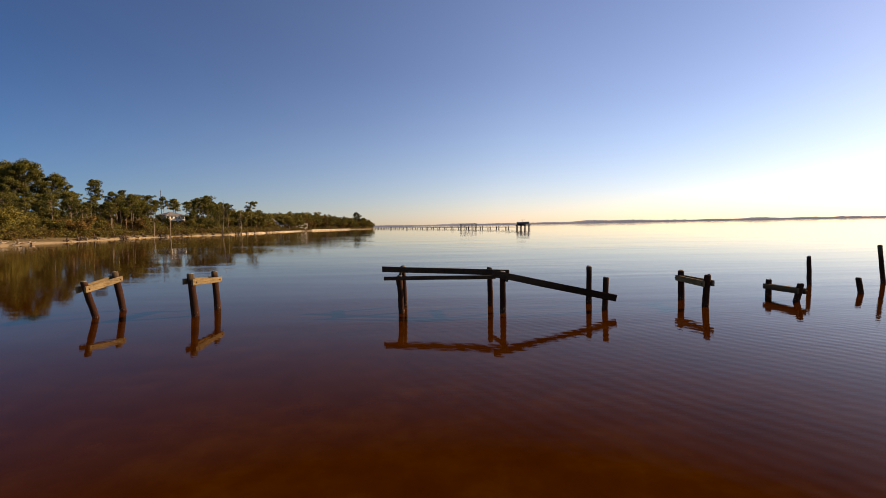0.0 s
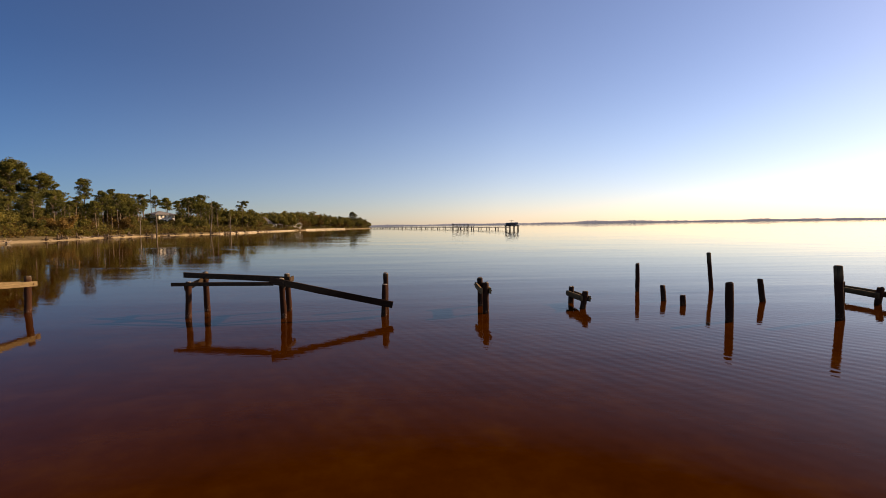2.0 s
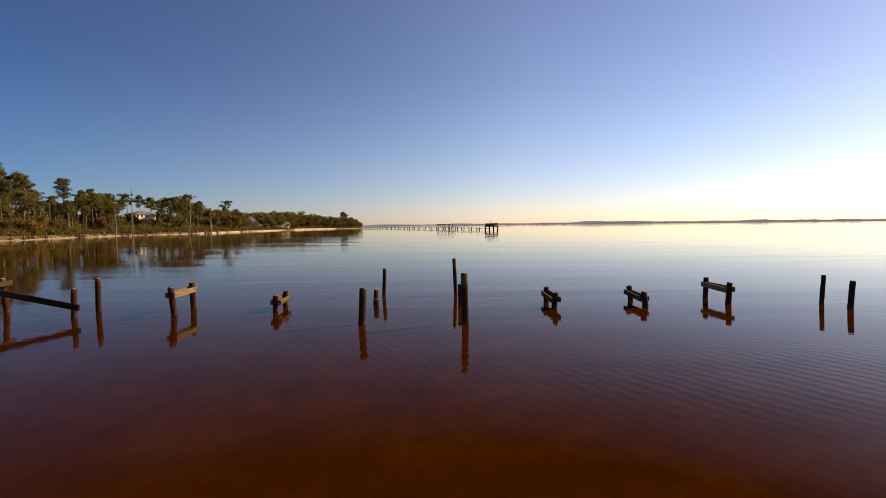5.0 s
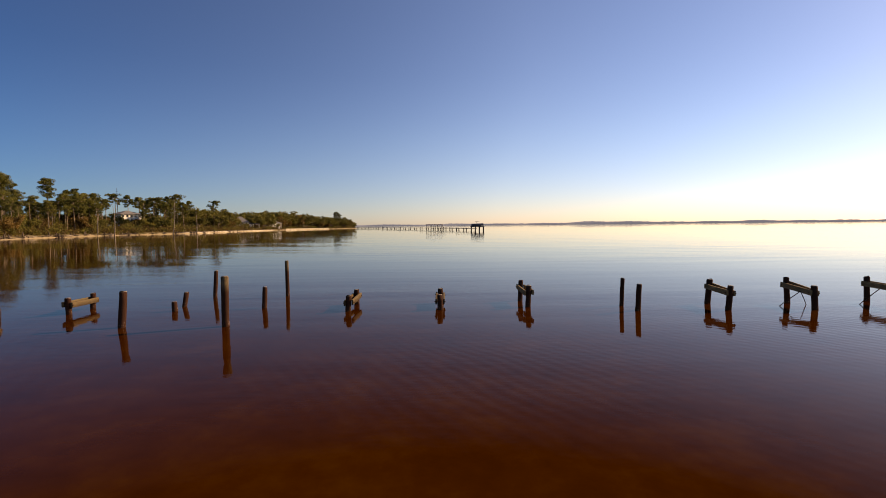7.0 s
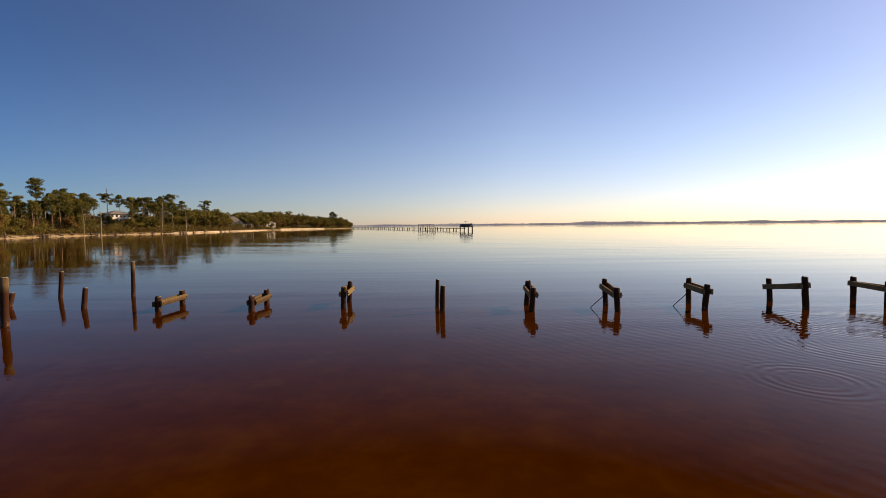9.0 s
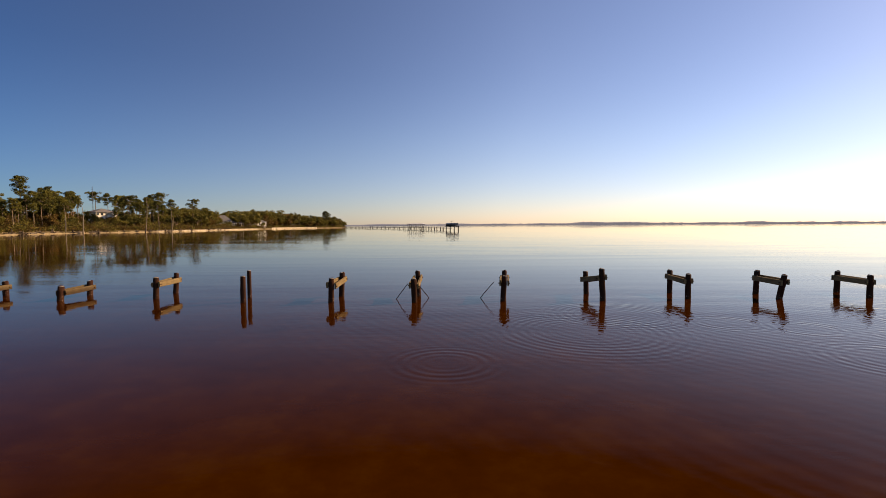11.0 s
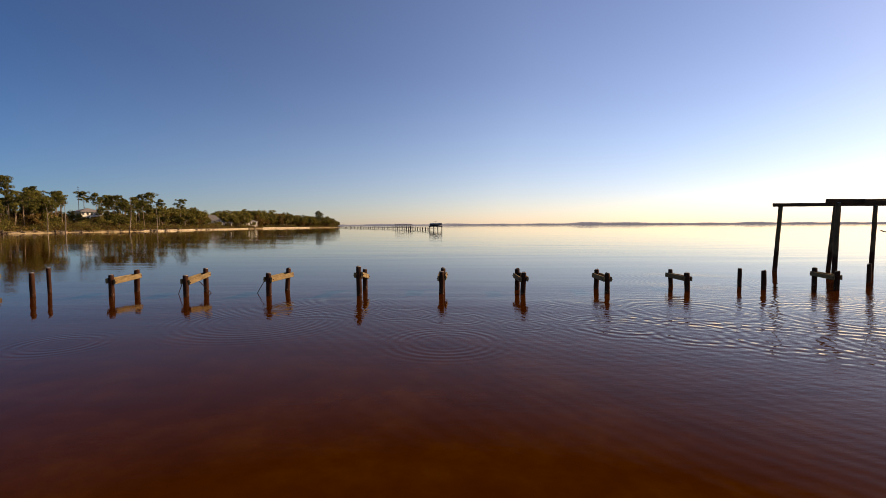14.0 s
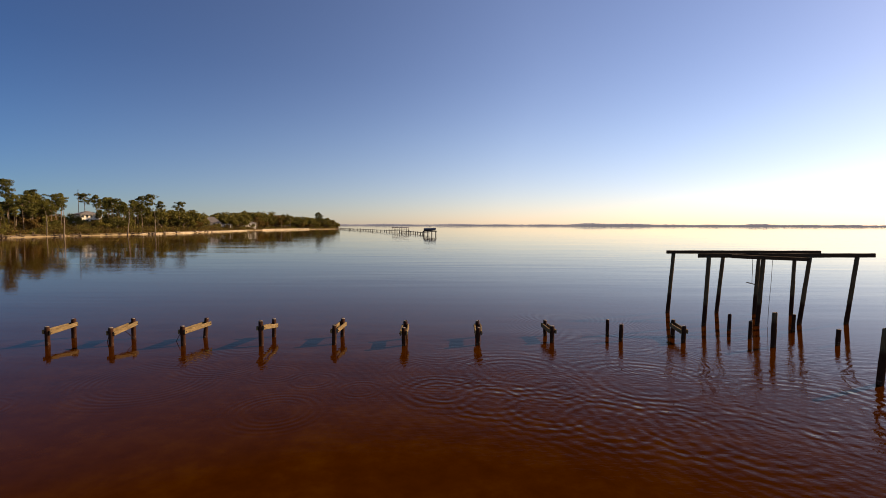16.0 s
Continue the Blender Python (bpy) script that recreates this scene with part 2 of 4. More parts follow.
NEEDLES = leaf_material("pine_needles", (0.038, 0.046, 0.009), (0.225, 0.195, 0.034))
OAK_LEAF = leaf_material("oak_leaves", (0.042, 0.048, 0.009), (0.250, 0.200, 0.036))
BRUSH_LEAF = leaf_material("brush_leaves", (0.055, 0.036, 0.009), (0.260, 0.155, 0.034))
RUST_LEAF = leaf_material("rust_leaves", (0.07, 0.022, 0.008), (0.20, 0.07, 0.02))
m = Mat("pine_bark", 0.9, 0.2)
m.base(m.ramp(m.noise(m.coords("Object", (3, 3, 0.6)), 1.5, 5), [(0.3, (0.09, 0.06, 0.035)), (0.7, (0.34, 0.25, 0.16))]))
BARK = m.m
m = Mat("bleached_dead_wood", 0.85, 0.2)
m.base(m.ramp(m.noise(m.coords("Object", (3, 3, 0.6)), 1.5, 5), [(0.3, (0.12, 0.092, 0.065)), (0.7, (0.33, 0.265, 0.19))]))
DEAD = m.m
m = Mat("dark_root_wood", 0.8, 0.3)
m.base(m.ramp(m.noise(m.coords("Object", (3, 3, 1.5)), 2.0, 5), [(0.3, (0.030, 0.020, 0.012)), (0.7, (0.13, 0.09, 0.055))]))
WET_ROOT = m.m

m = Mat("painted_siding", 0.6, 0.4)
m.base(m.ramp(m.noise(m.coords("Object", (0.4, 0.4, 4)), 1.5, 4), [(0.3, (0.66, 0.60, 0.48)), (0.7, (0.80, 0.74, 0.61))]))
SIDING = m.m
m = Mat("grey_shingle", 0.85, 0.3)
m.base(m.ramp(m.noise(m.coords("Object", (1, 1, 5)), 2.0, 4), [(0.3, (0.11, 0.10, 0.09)), (0.7, (0.22, 0.20, 0.18))]))
SHINGLE = m.m
m = Mat("pale_metal_roof", 0.45, 0.5)
m.base(m.ramp(m.noise(m.coords("Object", (6, 0.5, 1)), 1.0, 3), [(0.3, (0.55, 0.55, 0.53)), (0.7, (0.74, 0.73, 0.70))]))
METAL_ROOF = m.m
m = Mat("window_glass", 0.06, 0.6)
m.base(m.ramp(m.noise(m.coords("Object"), 0.7, 2), [(0.3, (0.02, 0.025, 0.03)), (0.7, (0.05, 0.055, 0.06))]))
GLASS = m.m
m = Mat("pier_timber", 0.85, 0.3)
m.base(m.ramp(m.noise(m.coords("Position", (1, 1, 0.4)), 0.9, 4), [(0.3, (0.025, 0.020, 0.016)), (0.7, (0.09, 0.075, 0.058))]))
TIMBER = m.m
m = Mat("weathered_sea_wall", 0.85, 0.25)
m.base(m.ramp(m.noise(m.coords("Position", (0.5, 0.5, 1.5)), 1.1, 5), [(0.3, (0.26, 0.21, 0.14)), (0.7, (0.56, 0.47, 0.33))]))
m.bump(m.noise(m.coords("Position"), 3.0, 4), 0.4, 0.05)
SEAWALL = m.m
m = Mat("boat_hull_paint", 0.3, 0.5)
m.base(m.ramp(m.noise(m.coords("Object"), 0.8, 3), [(0.3, (0.05, 0.06, 0.08)), (0.7, (0.12, 0.13, 0.15))]))
HULL = m.m
# distance haze is put into the grey base colour and a faint blue-grey glow
m = Mat("haze_painted_far_woods", 1.0, 0.0)
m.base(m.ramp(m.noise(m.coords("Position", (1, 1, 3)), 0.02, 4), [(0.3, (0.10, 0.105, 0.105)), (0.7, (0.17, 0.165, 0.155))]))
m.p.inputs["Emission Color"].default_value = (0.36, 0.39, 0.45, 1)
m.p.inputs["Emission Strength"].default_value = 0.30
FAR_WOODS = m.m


# ---- mesh helpers ----
def part(name, bm, material, parent=None, label=""):
    data = bpy.data.meshes.new(name)
    bm.normal_update()
    bm.to_mesh(data)
    bm.free()
    data.materials.append(material)
    ob = new(name, data)
    if parent:
        ob.parent = parent
    if label:
        tagged(ob, label)
    return ob


def thing(name, label, category, group="", at=(0, 0, 0), turn=0.0):
    ob = tagged(new(name), label, category, group)
    ob.empty_display_size = 0.3
    ob.matrix_basis = pose(*at, 0, 0, turn)
    return ob


def beam_mesh(a, b, wide, high, seed=0, wear=0.006, bm=None):
    """A worn squared timber from a to b, with slightly uneven, chamfered edges."""
    bm = bm or bmesh.new()
    rnd = random.Random(seed)
    a, b = Vector(a), Vector(b)
    way = (b - a).normalized()
    side = way.cross(Vector((0, 0, 1)))
    side = side.normalized() if side.length > 1e-3 else Vector((1, 0, 0))
    up = side.cross(way).normalized()
    steps = max(2, int((b - a).length / 0.8))
    c = min(wide, high) * 0.16
    ring = [(-wide / 2 + c, -high / 2), (wide / 2 - c, -high / 2), (wide / 2, -high / 2 + c), (wide / 2, high / 2 - c),
            (wide / 2 - c, high / 2), (-wide / 2 + c, high / 2), (-wide / 2, high / 2 - c), (-wide / 2, -high / 2 + c)]
    rows = []
    for i in range(steps + 1):
        p = a.lerp(b, i / steps)
        rows.append([bm.verts.new(p + side * (u + rnd.uniform(-wear, wear)) + up * (v + rnd.uniform(-wear, wear))) for u, v in ring])
    for r0, r1 in zip(rows, rows[1:]):
        for k in range(8):
            bm.faces.new((r0[k], r0[(k + 1) % 8], r1[(k + 1) % 8], r1[k]))
    bm.faces.new(rows[0][::-1])
    bm.faces.new(rows[-1])
    return bm


def tube_mesh(path, radii, sides=10, seed=0, wear=0.0, bm=None, cap=True):
    """A round, uneven tube along a path of points."""
    bm = bm or bmesh.new()
    rnd = random.Random(seed)
    pts = [Vector(p) for p in path]
    rows = []
    for i, (p, r) in enumerate(zip(pts, radii)):
        way = (pts[min(i + 1, len(pts) - 1)] - pts[max(i - 1, 0)]).normalized()
        side = way.orthogonal().normalized() if abs(way.z) < 0.9 else (Vector((1, 0, 0)) - way * way.x).normalized()
        up = way.cross(side)
        rows.append([bm.verts.new(p + (side * math.cos(k * math.tau / sides) + up * math.sin(k * math.tau / sides)) * r * (1 + rnd.uniform(-wear, wear))) for k in range(sides)])
    for r0, r1 in zip(rows, rows[1:]):
        for k in range(sides):
            bm.faces.new((r0[k], r0[(k + 1) % sides], r1[(k + 1) % sides], r1[k])).smooth = True
    if cap:
        bm.faces.new(rows[0][::-1])
        bm.faces.new(rows[-1])
    return bm


def box_mesh(lo, hi, bm=None):
    bm = bm or bmesh.new()
    x, y, z = zip(lo, hi)
    v = [bm.verts.new((x[i & 1], y[i >> 1 & 1], z[i >> 2])) for i in range(8)]
    for f in ((0, 2, 3, 1), (4, 5, 7, 6), (0, 1, 5, 4), (2, 6, 7, 3), (0, 4, 6, 2), (1, 3, 7, 5)):
        bm.faces.new([v[k] for k in f])
    return bm


# ---- water and shore ----
bm = bmesh.new()
xs = [-4900, -1500, -400, -100, 0, 40, 80, 120, 400, 1500, 4900]
ys = [-900, -100, 0, 20, 60, 200, 600, 2000, 4950]
grid = [[bm.verts.new((x, y, 0)) for x in xs] for y in ys]
for r0, r1 in zip(grid, grid[1:]):
    for k in range(len(xs) - 1):
        bm.faces.new((r0[k], r0[k + 1], r1[k + 1], r1[k]))
tagged(part("water", bm, WATER), "still red-brown tannin-stained bay water with light ripples", "water", kind="structure")

SHORE = [(-70, -700), (-74, -200), (-82, 0), (-90, 60), (-101, 105), (-119, 160), (-130, 205), (-125, 228), (-118, 275), (-124, 340),
         (-130, 420), (-128, 500), (-108, 590), (-93, 640), (-110, 690), (-220, 800), (-700, 1000)]


def shore_point(s):
    """A smooth point on the waterline, s from 0 to 1, and the way inland there."""
    f = s * (len(SHORE) - 1)
    i = min(int(f), len(SHORE) - 2)
    t = f - i
    p = [Vector(SHORE[max(0, min(len(SHORE) - 1, i + k))]) for k in (-1, 0, 1, 2)]
    at = 0.5 * (2 * p[1] + (p[2] - p[0]) * t + (2 * p[0] - 5 * p[1] + 4 * p[2] - p[3]) * t * t + (3 * p[1] - p[0] - 3 * p[2] + p[3]) * t ** 3)
    way = 0.5 * ((p[2] - p[0]) + 2 * (2 * p[0] - 5 * p[1] + 4 * p[2] - p[3]) * t + 3 * (3 * p[1] - p[0] - 3 * p[2] + p[3]) * t * t)
    way.normalize()
    return at, Vector((-way.y, way.x))


def beach_width(y):
    """The beach broadens towards the near end of the shore."""
    return 1 + 1.9 * min(1, max(0, (185 - y) / 70))


def ground_height(u):
    """Height of the land u metres inland of the waterline."""
    steps = ((-40, -3), (-6, -0.5), (0, 0), (1.2, 0.28), (2.4, 0.5), (3.2, 1.1), (25, 2.2), (80, 3.0), (400, 4), (9999, 4.2))
    for (a, za), (b, zb) in zip(steps, steps[1:]):
        if u <= b:
            return za + (zb - za) * (u - a) / (b - a)
    return 4.0


bm = bmesh.new()
INLAND = (-40, -6, -1, 0, 0.6, 1.2, 2.4, 3.2, 12, 25, 45, 80, 160, 400, 1200)
rows = []
N_SHORE = 420
for i in range(N_SHORE + 1):
    at, inl = shore_point(i / N_SHORE)
    row = []
    for u in INLAND:
        wob = noise.noise(Vector((at.x * 0.05, at.y * 0.05, 0))) * 2.4 + noise.noise(Vector((at.x * 0.2, at.y * 0.2, 3))) * 0.8
        q = at + inl * (u * (beach_width(at.y) if 0 < u < 10 else 1) + (wob if -7 < u < 30 else 0)) if u < 100 else Vector((at.x - u, at.y))
        z = ground_height(u) + (noise.noise(Vector((q.x * 0.12, q.y * 0.12, 7))) * 0.35 if u > 2 else 0)
        row.append(bm.verts.new((q.x, q.y, z)))
    rows.append(row)
for r0, r1 in zip(rows, rows[1:]):
    for k in range(len(INLAND) - 1):
        bm.faces.new((r0[k], r0[k + 1], r1[k + 1], r1[k])).smooth = True
bmesh.ops.recalc_face_normals(bm, faces=bm.faces)
tagged(part("ground", bm, GROUND), "pale sandy beach rising to brown leaf-littered ground", "shore", kind="structure")

# far shore of the bay: a low wooded ridge with an uneven crest
bm = bmesh.new()
prev = None
for i in range(900):
    x = -1300 + i * 6.2
    y = 3350 + 160 * math.sin(x * 0.0011) + 60 * noise.noise(Vector((x * 0.003, 0, 0)))
    rise = 11 + 7 * noise.noise(Vector((x * 0.004, 5, 0))) + 5 * max(0, noise.noise(Vector((x * 0.03, 1, 0)))) + 3 * noise.noise(Vector((x * 0.13, 2, 0)))
    rise *= 0.85 + 0.38 * min(1, max(0, (x + 700) / 1900))
    if 1000 < x < 1700:
        rise += 7 * math.sin((x - 1000) / 700 * math.pi) * (0.8 + 0.5 * noise.noise(Vector((x * 0.06, 9, 0))))
    rise = max(4, rise)
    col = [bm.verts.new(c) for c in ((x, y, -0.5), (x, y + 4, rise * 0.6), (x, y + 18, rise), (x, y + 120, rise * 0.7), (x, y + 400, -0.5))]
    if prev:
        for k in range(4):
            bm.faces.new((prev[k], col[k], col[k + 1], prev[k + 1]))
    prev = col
tagged(part("backdrop", bm, FAR_WOODS), "low grey wooded shore across the bay, distance haze painted in", "far shore", kind="structure")


# ---- ruined dock: piles, bents, timbers ----
def pile_mesh(base, top, radius, seed):
    """A driven round pile from the bed to its top: tapered, uneven, with a weathered end."""
    rnd = random.Random(seed)
    b, t = Vector(base), Vector(top)
    way = (t - b).normalized()
    foot = b - way * 1.6
    n = 9
    pts, radii = [], []
    for i in range(n + 1):
        f = i / n
        sway = Vector((rnd.uniform(-1, 1), rnd.uniform(-1, 1), 0)) * 0.004
        pts.append(foot.lerp(t, f) + (sway if 0 < i < n else Vector()))
        radii.append(radius * (1.06 - 0.12 * f) * (1 + rnd.uniform(-0.04, 0.04)))
    pts.append(t + Vector((rnd.uniform(-.01, .01), rnd.uniform(-.01, .01), 0.018)))
    radii.append(radius * 0.80)
    return tube_mesh(pts, radii, 14, seed, 0.05)


def cap_mesh(top, radius, seed):
    """The rough sawn end of a pile."""
    t = Vector(top)
    return tube_mesh([t + Vector((0, 0, 0.010)), t + Vector((0, 0, 0.030)), t + Vector((0, 0, 0.034))], [radius * 0.82, radius * 0.78, radius * 0.5], 12, seed, 0.10)


def add_pile(parent, base, top, radius, seed):
    p = part("post", pile_mesh(base, top, radius, seed), PILE, parent)
    part("end_grain", cap_mesh(top, radius, seed), END_GRAIN, p)
    return p


def single_pile(base, top, radius, seed, label):
    b = Vector(base)
    root = thing("piling", label, "piling", "old dock pilings", b)
    add_pile(root, (0, 0, 0), Vector(top) - b, radius, seed)
    return root


def bolt(parent, at, way, seed):
    at, way = Vector(at), Vector(way).normalized()
    part("bolt", tube_mesh([at - way * 0.01, at + way * 0.03, at + way * 0.035], [0.022, 0.022, 0.012], 8, seed), BOLT, parent)


def bent(nb, nt, fb, ft, seed, label, drop=0.15, radius=0.115, sides=(1, -1), high=0.21, past=0.05):
    """Two piles clasped by cross timbers just below their tops; coordinates of bases and tops, near and far."""
    o = (Vector(nb) + Vector(fb)) / 2
    o.z = 0
    root = thing("dock_bent", label, "dock bent", "dock bents", o)
    rnd = random.Random(seed)
    nb, nt, fb, ft = (Vector(p) - o for p in (nb, nt, fb, ft))
    add_pile(root, nb, nt, radius * rnd.uniform(0.95, 1.08), seed * 7 + 1)
    add_pile(root, fb, ft, radius * rnd.uniform(0.92, 1.05), seed * 7 + 2)
    for s in sides:
        off = Vector((s * (radius + 0.040), 0, -drop - high / 2))
        a, b = nt + off, ft + off
        a.z += rnd.uniform(-0.03, 0.02)
        b.z += rnd.uniform(-0.03, 0.02)
        way = (b - a).normalized()
        timber = part("cross_timber", beam_mesh(a - way * (past + rnd.uniform(-.03, .06)), b + way * (past + rnd.uniform(-.03, .06)), 0.075, high, seed * 5 + s), PLANK, root)
        for q in (a, b):
            bolt(timber, q + Vector((s * 0.038, 0, 0)), (s, 0, 0), seed)
    return root


LBL = "weathered dock bent of two posts clasped by cross timbers"
# near base x, y; near top x, y, z; far base x, y; far top x, y, z
bent((-12.09, 16.31, 0), (-12.32, 16.13, 1.28), (-12.07, 17.68, 0), (-12.38, 17.77, 1.45), 1, "leaning dock bent with a pale sunlit cross timber, standing in water", past=0.14)
bent((-8.58, 16.25, 0), (-8.80, 16.45, 1.45), (-8.45, 17.60, 0), (-8.72, 18.00, 1.36), 2, "slightly leaning dock bent with a pale sunlit cross timber", past=0.14)
bent((9.24, 16.24, 0), (9.23, 16.08, 1.10), (9.18, 17.74, 0), (9.15, 17.72, 1.08), 3, LBL)
bent((12.90, 16.85, 0), (12.97, 16.74, 0.64), (12.84, 18.20, 0), (12.86, 18.22, 0.62), 4, "low dock bent with cross timbers close to the water", drop=0.14)
bent((23.98, 16.95, 0), (24.03, 16.90, 0.60), (24.03, 18.60, 0), (24.03, 18.59, 0.61), 5, "low dock bent with cross timbers close to the water", drop=0.14)
bent((27.68, 17.07, 0), (27.66, 17.17, 0.56), (27.71, 18.62, 0), (27.67, 18.71, 0.60), 6, "low dock bent with cross timbers close to the water", drop=0.14)
bent((31.29, 17.54, 0), (31.32, 17.53, 0.85), (31.22, 19.09, 0), (31.26, 19.12, 0.88), 7, LBL)
bent((38.86, 16.40, 0), (38.90, 16.35, 0.92), (38.93, 17.95, 0), (38.98, 17.90, 0.99), 8, LBL)
bent((42.14, 16.29, 0), (42.11, 16.32, 0.89), (42.21, 17.82, 0), (42.18, 17.88, 1.04), 9, "dock bent of two posts with thin leaning braces")
bent((45.61, 16.49, 0), (45.64, 16.40, 0.97), (45.84, 18.14, 0), (45.89, 18.24, 1.0), 10, "dock bent of two posts with a thin leaning brace")
bent((49.52, 16.47, 0), (49.49, 16.53, 1.22), (49.46, 18.37, 0), (49.44, 18.46, 0.93), 11, "dock bent with one taller split pile", drop=0.22)
bent((53.07, 16.86, 0), (53.09, 16.89, 0.95), (53.13, 18.48, 0), (53.15, 18.53, 0.96), 12, LBL)
bent((56.63, 16.72, 0), (56.63, 16.47, 0.94), (56.60, 18.07, 0), (56.58, 17.98, 0.96), 13, LBL)
bent((60.37, 16.87, 0), (60.37, 16.87, 0.87), (60.42, 18.50, 0), (60.43, 18.50, 0.87), 14, LBL)
bent((64.23, 17.50, 0), (64.27, 17.65, 0.79), (64.18, 18.95, 0), (64.17, 18.99, 0.82), 15, LBL)
bent((71.05, 17.58, 0), (71.07, 17.58, 0.84), (71.18, 19.00, 0), (71.23, 19.07, 0.86), 16, LBL)

# thin braces that lean from the bents into the water
for foot, top, k in (((41.14, 17.28, -0.3), (41.85, 16.63, 0.68), 1), ((42.85, 17.50, -0.28), (42.25, 17.15, 0.55), 2), ((44.57, 17.44, -0.3), (45.29, 16.99, 0.68), 3)):
    root = thing("loose_brace", "thin weathered stick leaning from a dock bent into the water", "brace", at=foot)
    part("stick", tube_mesh([(0, 0, 0), (Vector(top) - Vector(foot)) * 0.5 + Vector((0, 0, 0.02)), Vector(top) - Vector(foot)], [0.014, 0.016, 0.014], 8, k, 0.08), PILE, root)

ONE = "round weathered wooden pile standing alone in the water"
for k, (b, t, r, lab) in enumerate((
        ((16.68, 21.01, 0), (16.72, 21.11, 1.26), 0.095, "tall slim wooden pile standing in the water"),
        ((16.65, 18.38, 0), (16.67, 18.53, 0.58), 0.105, "short wooden pile stub standing in the water"),
        ((16.87, 17.28, 0), (16.85, 17.28, 0.36), 0.11, "short wooden pile stub standing in the water"),
        ((16.78, 14.27, 0), (16.82, 14.37, 1.20), 0.125, "thick wooden pile standing in the water"),
        ((20.17, 21.14, 0), (20.11, 21.29, 1.70), 0.095, "tall slim wooden pile standing in the water"),
        ((20.29, 17.85, 0), (20.28, 18.00, 0.84), 0.105, ONE),
        ((20.32, 14.31, 0), (20.29, 14.41, 1.69), 0.125, "tall thick wooden pile standing in the water"),
        ((35.38, 16.48, 0), (35.41, 16.44, 1.01), 0.105, ONE),
        ((35.17, 17.59, 0), (35.19, 17.55, 1.12), 0.085, ONE),
        ((67.90, 17.80, 0), (67.95, 17.90, 0.85), 0.110, ONE),
        ((67.67, 19.20, 0), (67.67, 19.20, 0.83), 0.095, ONE),
        ((75.12, 20.42, 0), (75.18, 20.48, 0.92), 0.105, ONE),
        ((75.12, 18.56, 0), (75.14, 18.56, 0.92), 0.095, ONE),
        ((75.10, 16.75, 0), (75.13, 16.76, 1.72), 0.125, "tall thick wooden pile standing in the water"),
        ((78.71, 17.22, 0), (78.73, 17.22, 0.78), 0.11, ONE),
        ((75.35, 11.29, 0), (75.50, 11.29, 2.14), 0.125, "tall thick wooden pile standing in the water"),
        ((78.87, 20.50, 0), (78.90, 20.50, 0.92), 0.10, ONE))):
    single_pile(b, t, r, 100 + k, lab)

# the broken section of walkway frame
root = thing("walkway_frame", "broken walkway frame of leaning piles with fallen stringers over the water", "dock frame", at=(2, 16.5, 0))
o = Vector((2, 16.5, 0))
for k, (b, t) in enumerate((((-1.37, 16.1, 0), (-1.43, 16.3, 1.24)), ((-1.37, 17.43, 0), (-1.41, 17.45, 1.48)), ((2.12, 15.86, 0), (2.10, 15.76, 1.38)),
                            ((1.84, 17.28, 0), (1.81, 17.20, 1.40)), ((5.62, 15.95, 0), (5.67, 15.95, 1.10)), ((5.52, 17.35, 0), (5.53, 17.35, 1.35)))):
    add_pile(root, Vector(b) - o, Vector(t) - o, 0.105, 300 + k)
for k, (name, a, b, w, h) in enumerate((("stringer", (-2.15, 17.33, 1.42), (2.35, 15.95, 1.34), 0.09, 0.20), ("stringer", (-1.95, 16.15, 1.20), (1.85, 15.65, 1.24), 0.07, 0.13),
                                        ("fallen_stringer", (1.75, 15.62, 1.36), (5.95, 15.80, 0.42), 0.09, 0.22), ("cross_timber", (-1.50, 16.2, 1.05), (-1.46, 17.75, 1.27), 0.08, 0.2),
                                        ("cross_timber", (2.22, 15.55, 1.18), (1.95, 17.45, 1.22), 0.08, 0.2))):
    part(name, beam_mesh(Vector(a) - o, Vector(b) - o, w, h, 320 + k, 0.008), SHADED_BEAM, root)

# the ruined boathouse: eight tall piles under two long top beams
root = thing("boathouse_frame", "tall ruined boathouse frame of bare dark piles under long top beams", "boathouse frame", at=(78, 23, 0))
o = Vector((78, 23, 0))
for k, (bx, by, tx, ty) in enumerate(((74.20, 25.95, 74.60, 26.15), (77.60, 25.95, 78.00, 26.05), (79.95, 25.55, 80.35, 25.85), (82.25, 25.25, 82.65, 25.65),
                                      (74.35, 21.65, 74.70, 21.95), (77.70, 21.85, 78.00, 21.95), (80.55, 22.25, 80.95, 22.15), (83.60, 22.45, 84.00, 22.35))):
    add_pile(root, Vector((bx, by, 0)) - o, Vector((tx, ty, 4.14)) - o, 0.125, 340 + k)
for k, (a, b, w, h) in enumerate((((74.10, 26.10, 4.22), (84.45, 25.75, 4.26), 0.16, 0.22), ((74.10, 22.00, 4.24), (85.05, 22.35, 4.26), 0.16, 0.26), ((75.95, 21.80, 4.22), (80.55, 21.67, 4.04), 0.12, 0.22))):
    part("top_beam", beam_mesh(Vector(a) - o, Vector(b) - o, w, h, 360 + k, 0.010), SHADED_BEAM, root)
root = thing("hanging_rope", "thin rope hanging from a beam with a stick tied across", "rope", at=(77.25, 21.80, 4.10))
part("cord", tube_mesh([(0, 0, 0), (0.01, 0, -0.7), (0, 0, -1.5)], [0.014] * 3, 6, 1, 0.1), ROPE, root)
part("stick", beam_mesh((-0.32, 0, -1.46), (0.34, 0.1, -1.62), 0.06, 0.06, 3), PILE, root)
root = thing("hanging_rope", "long thin rope hanging from a beam down to the water", "rope", at=(78.45, 21.80, 4.04))
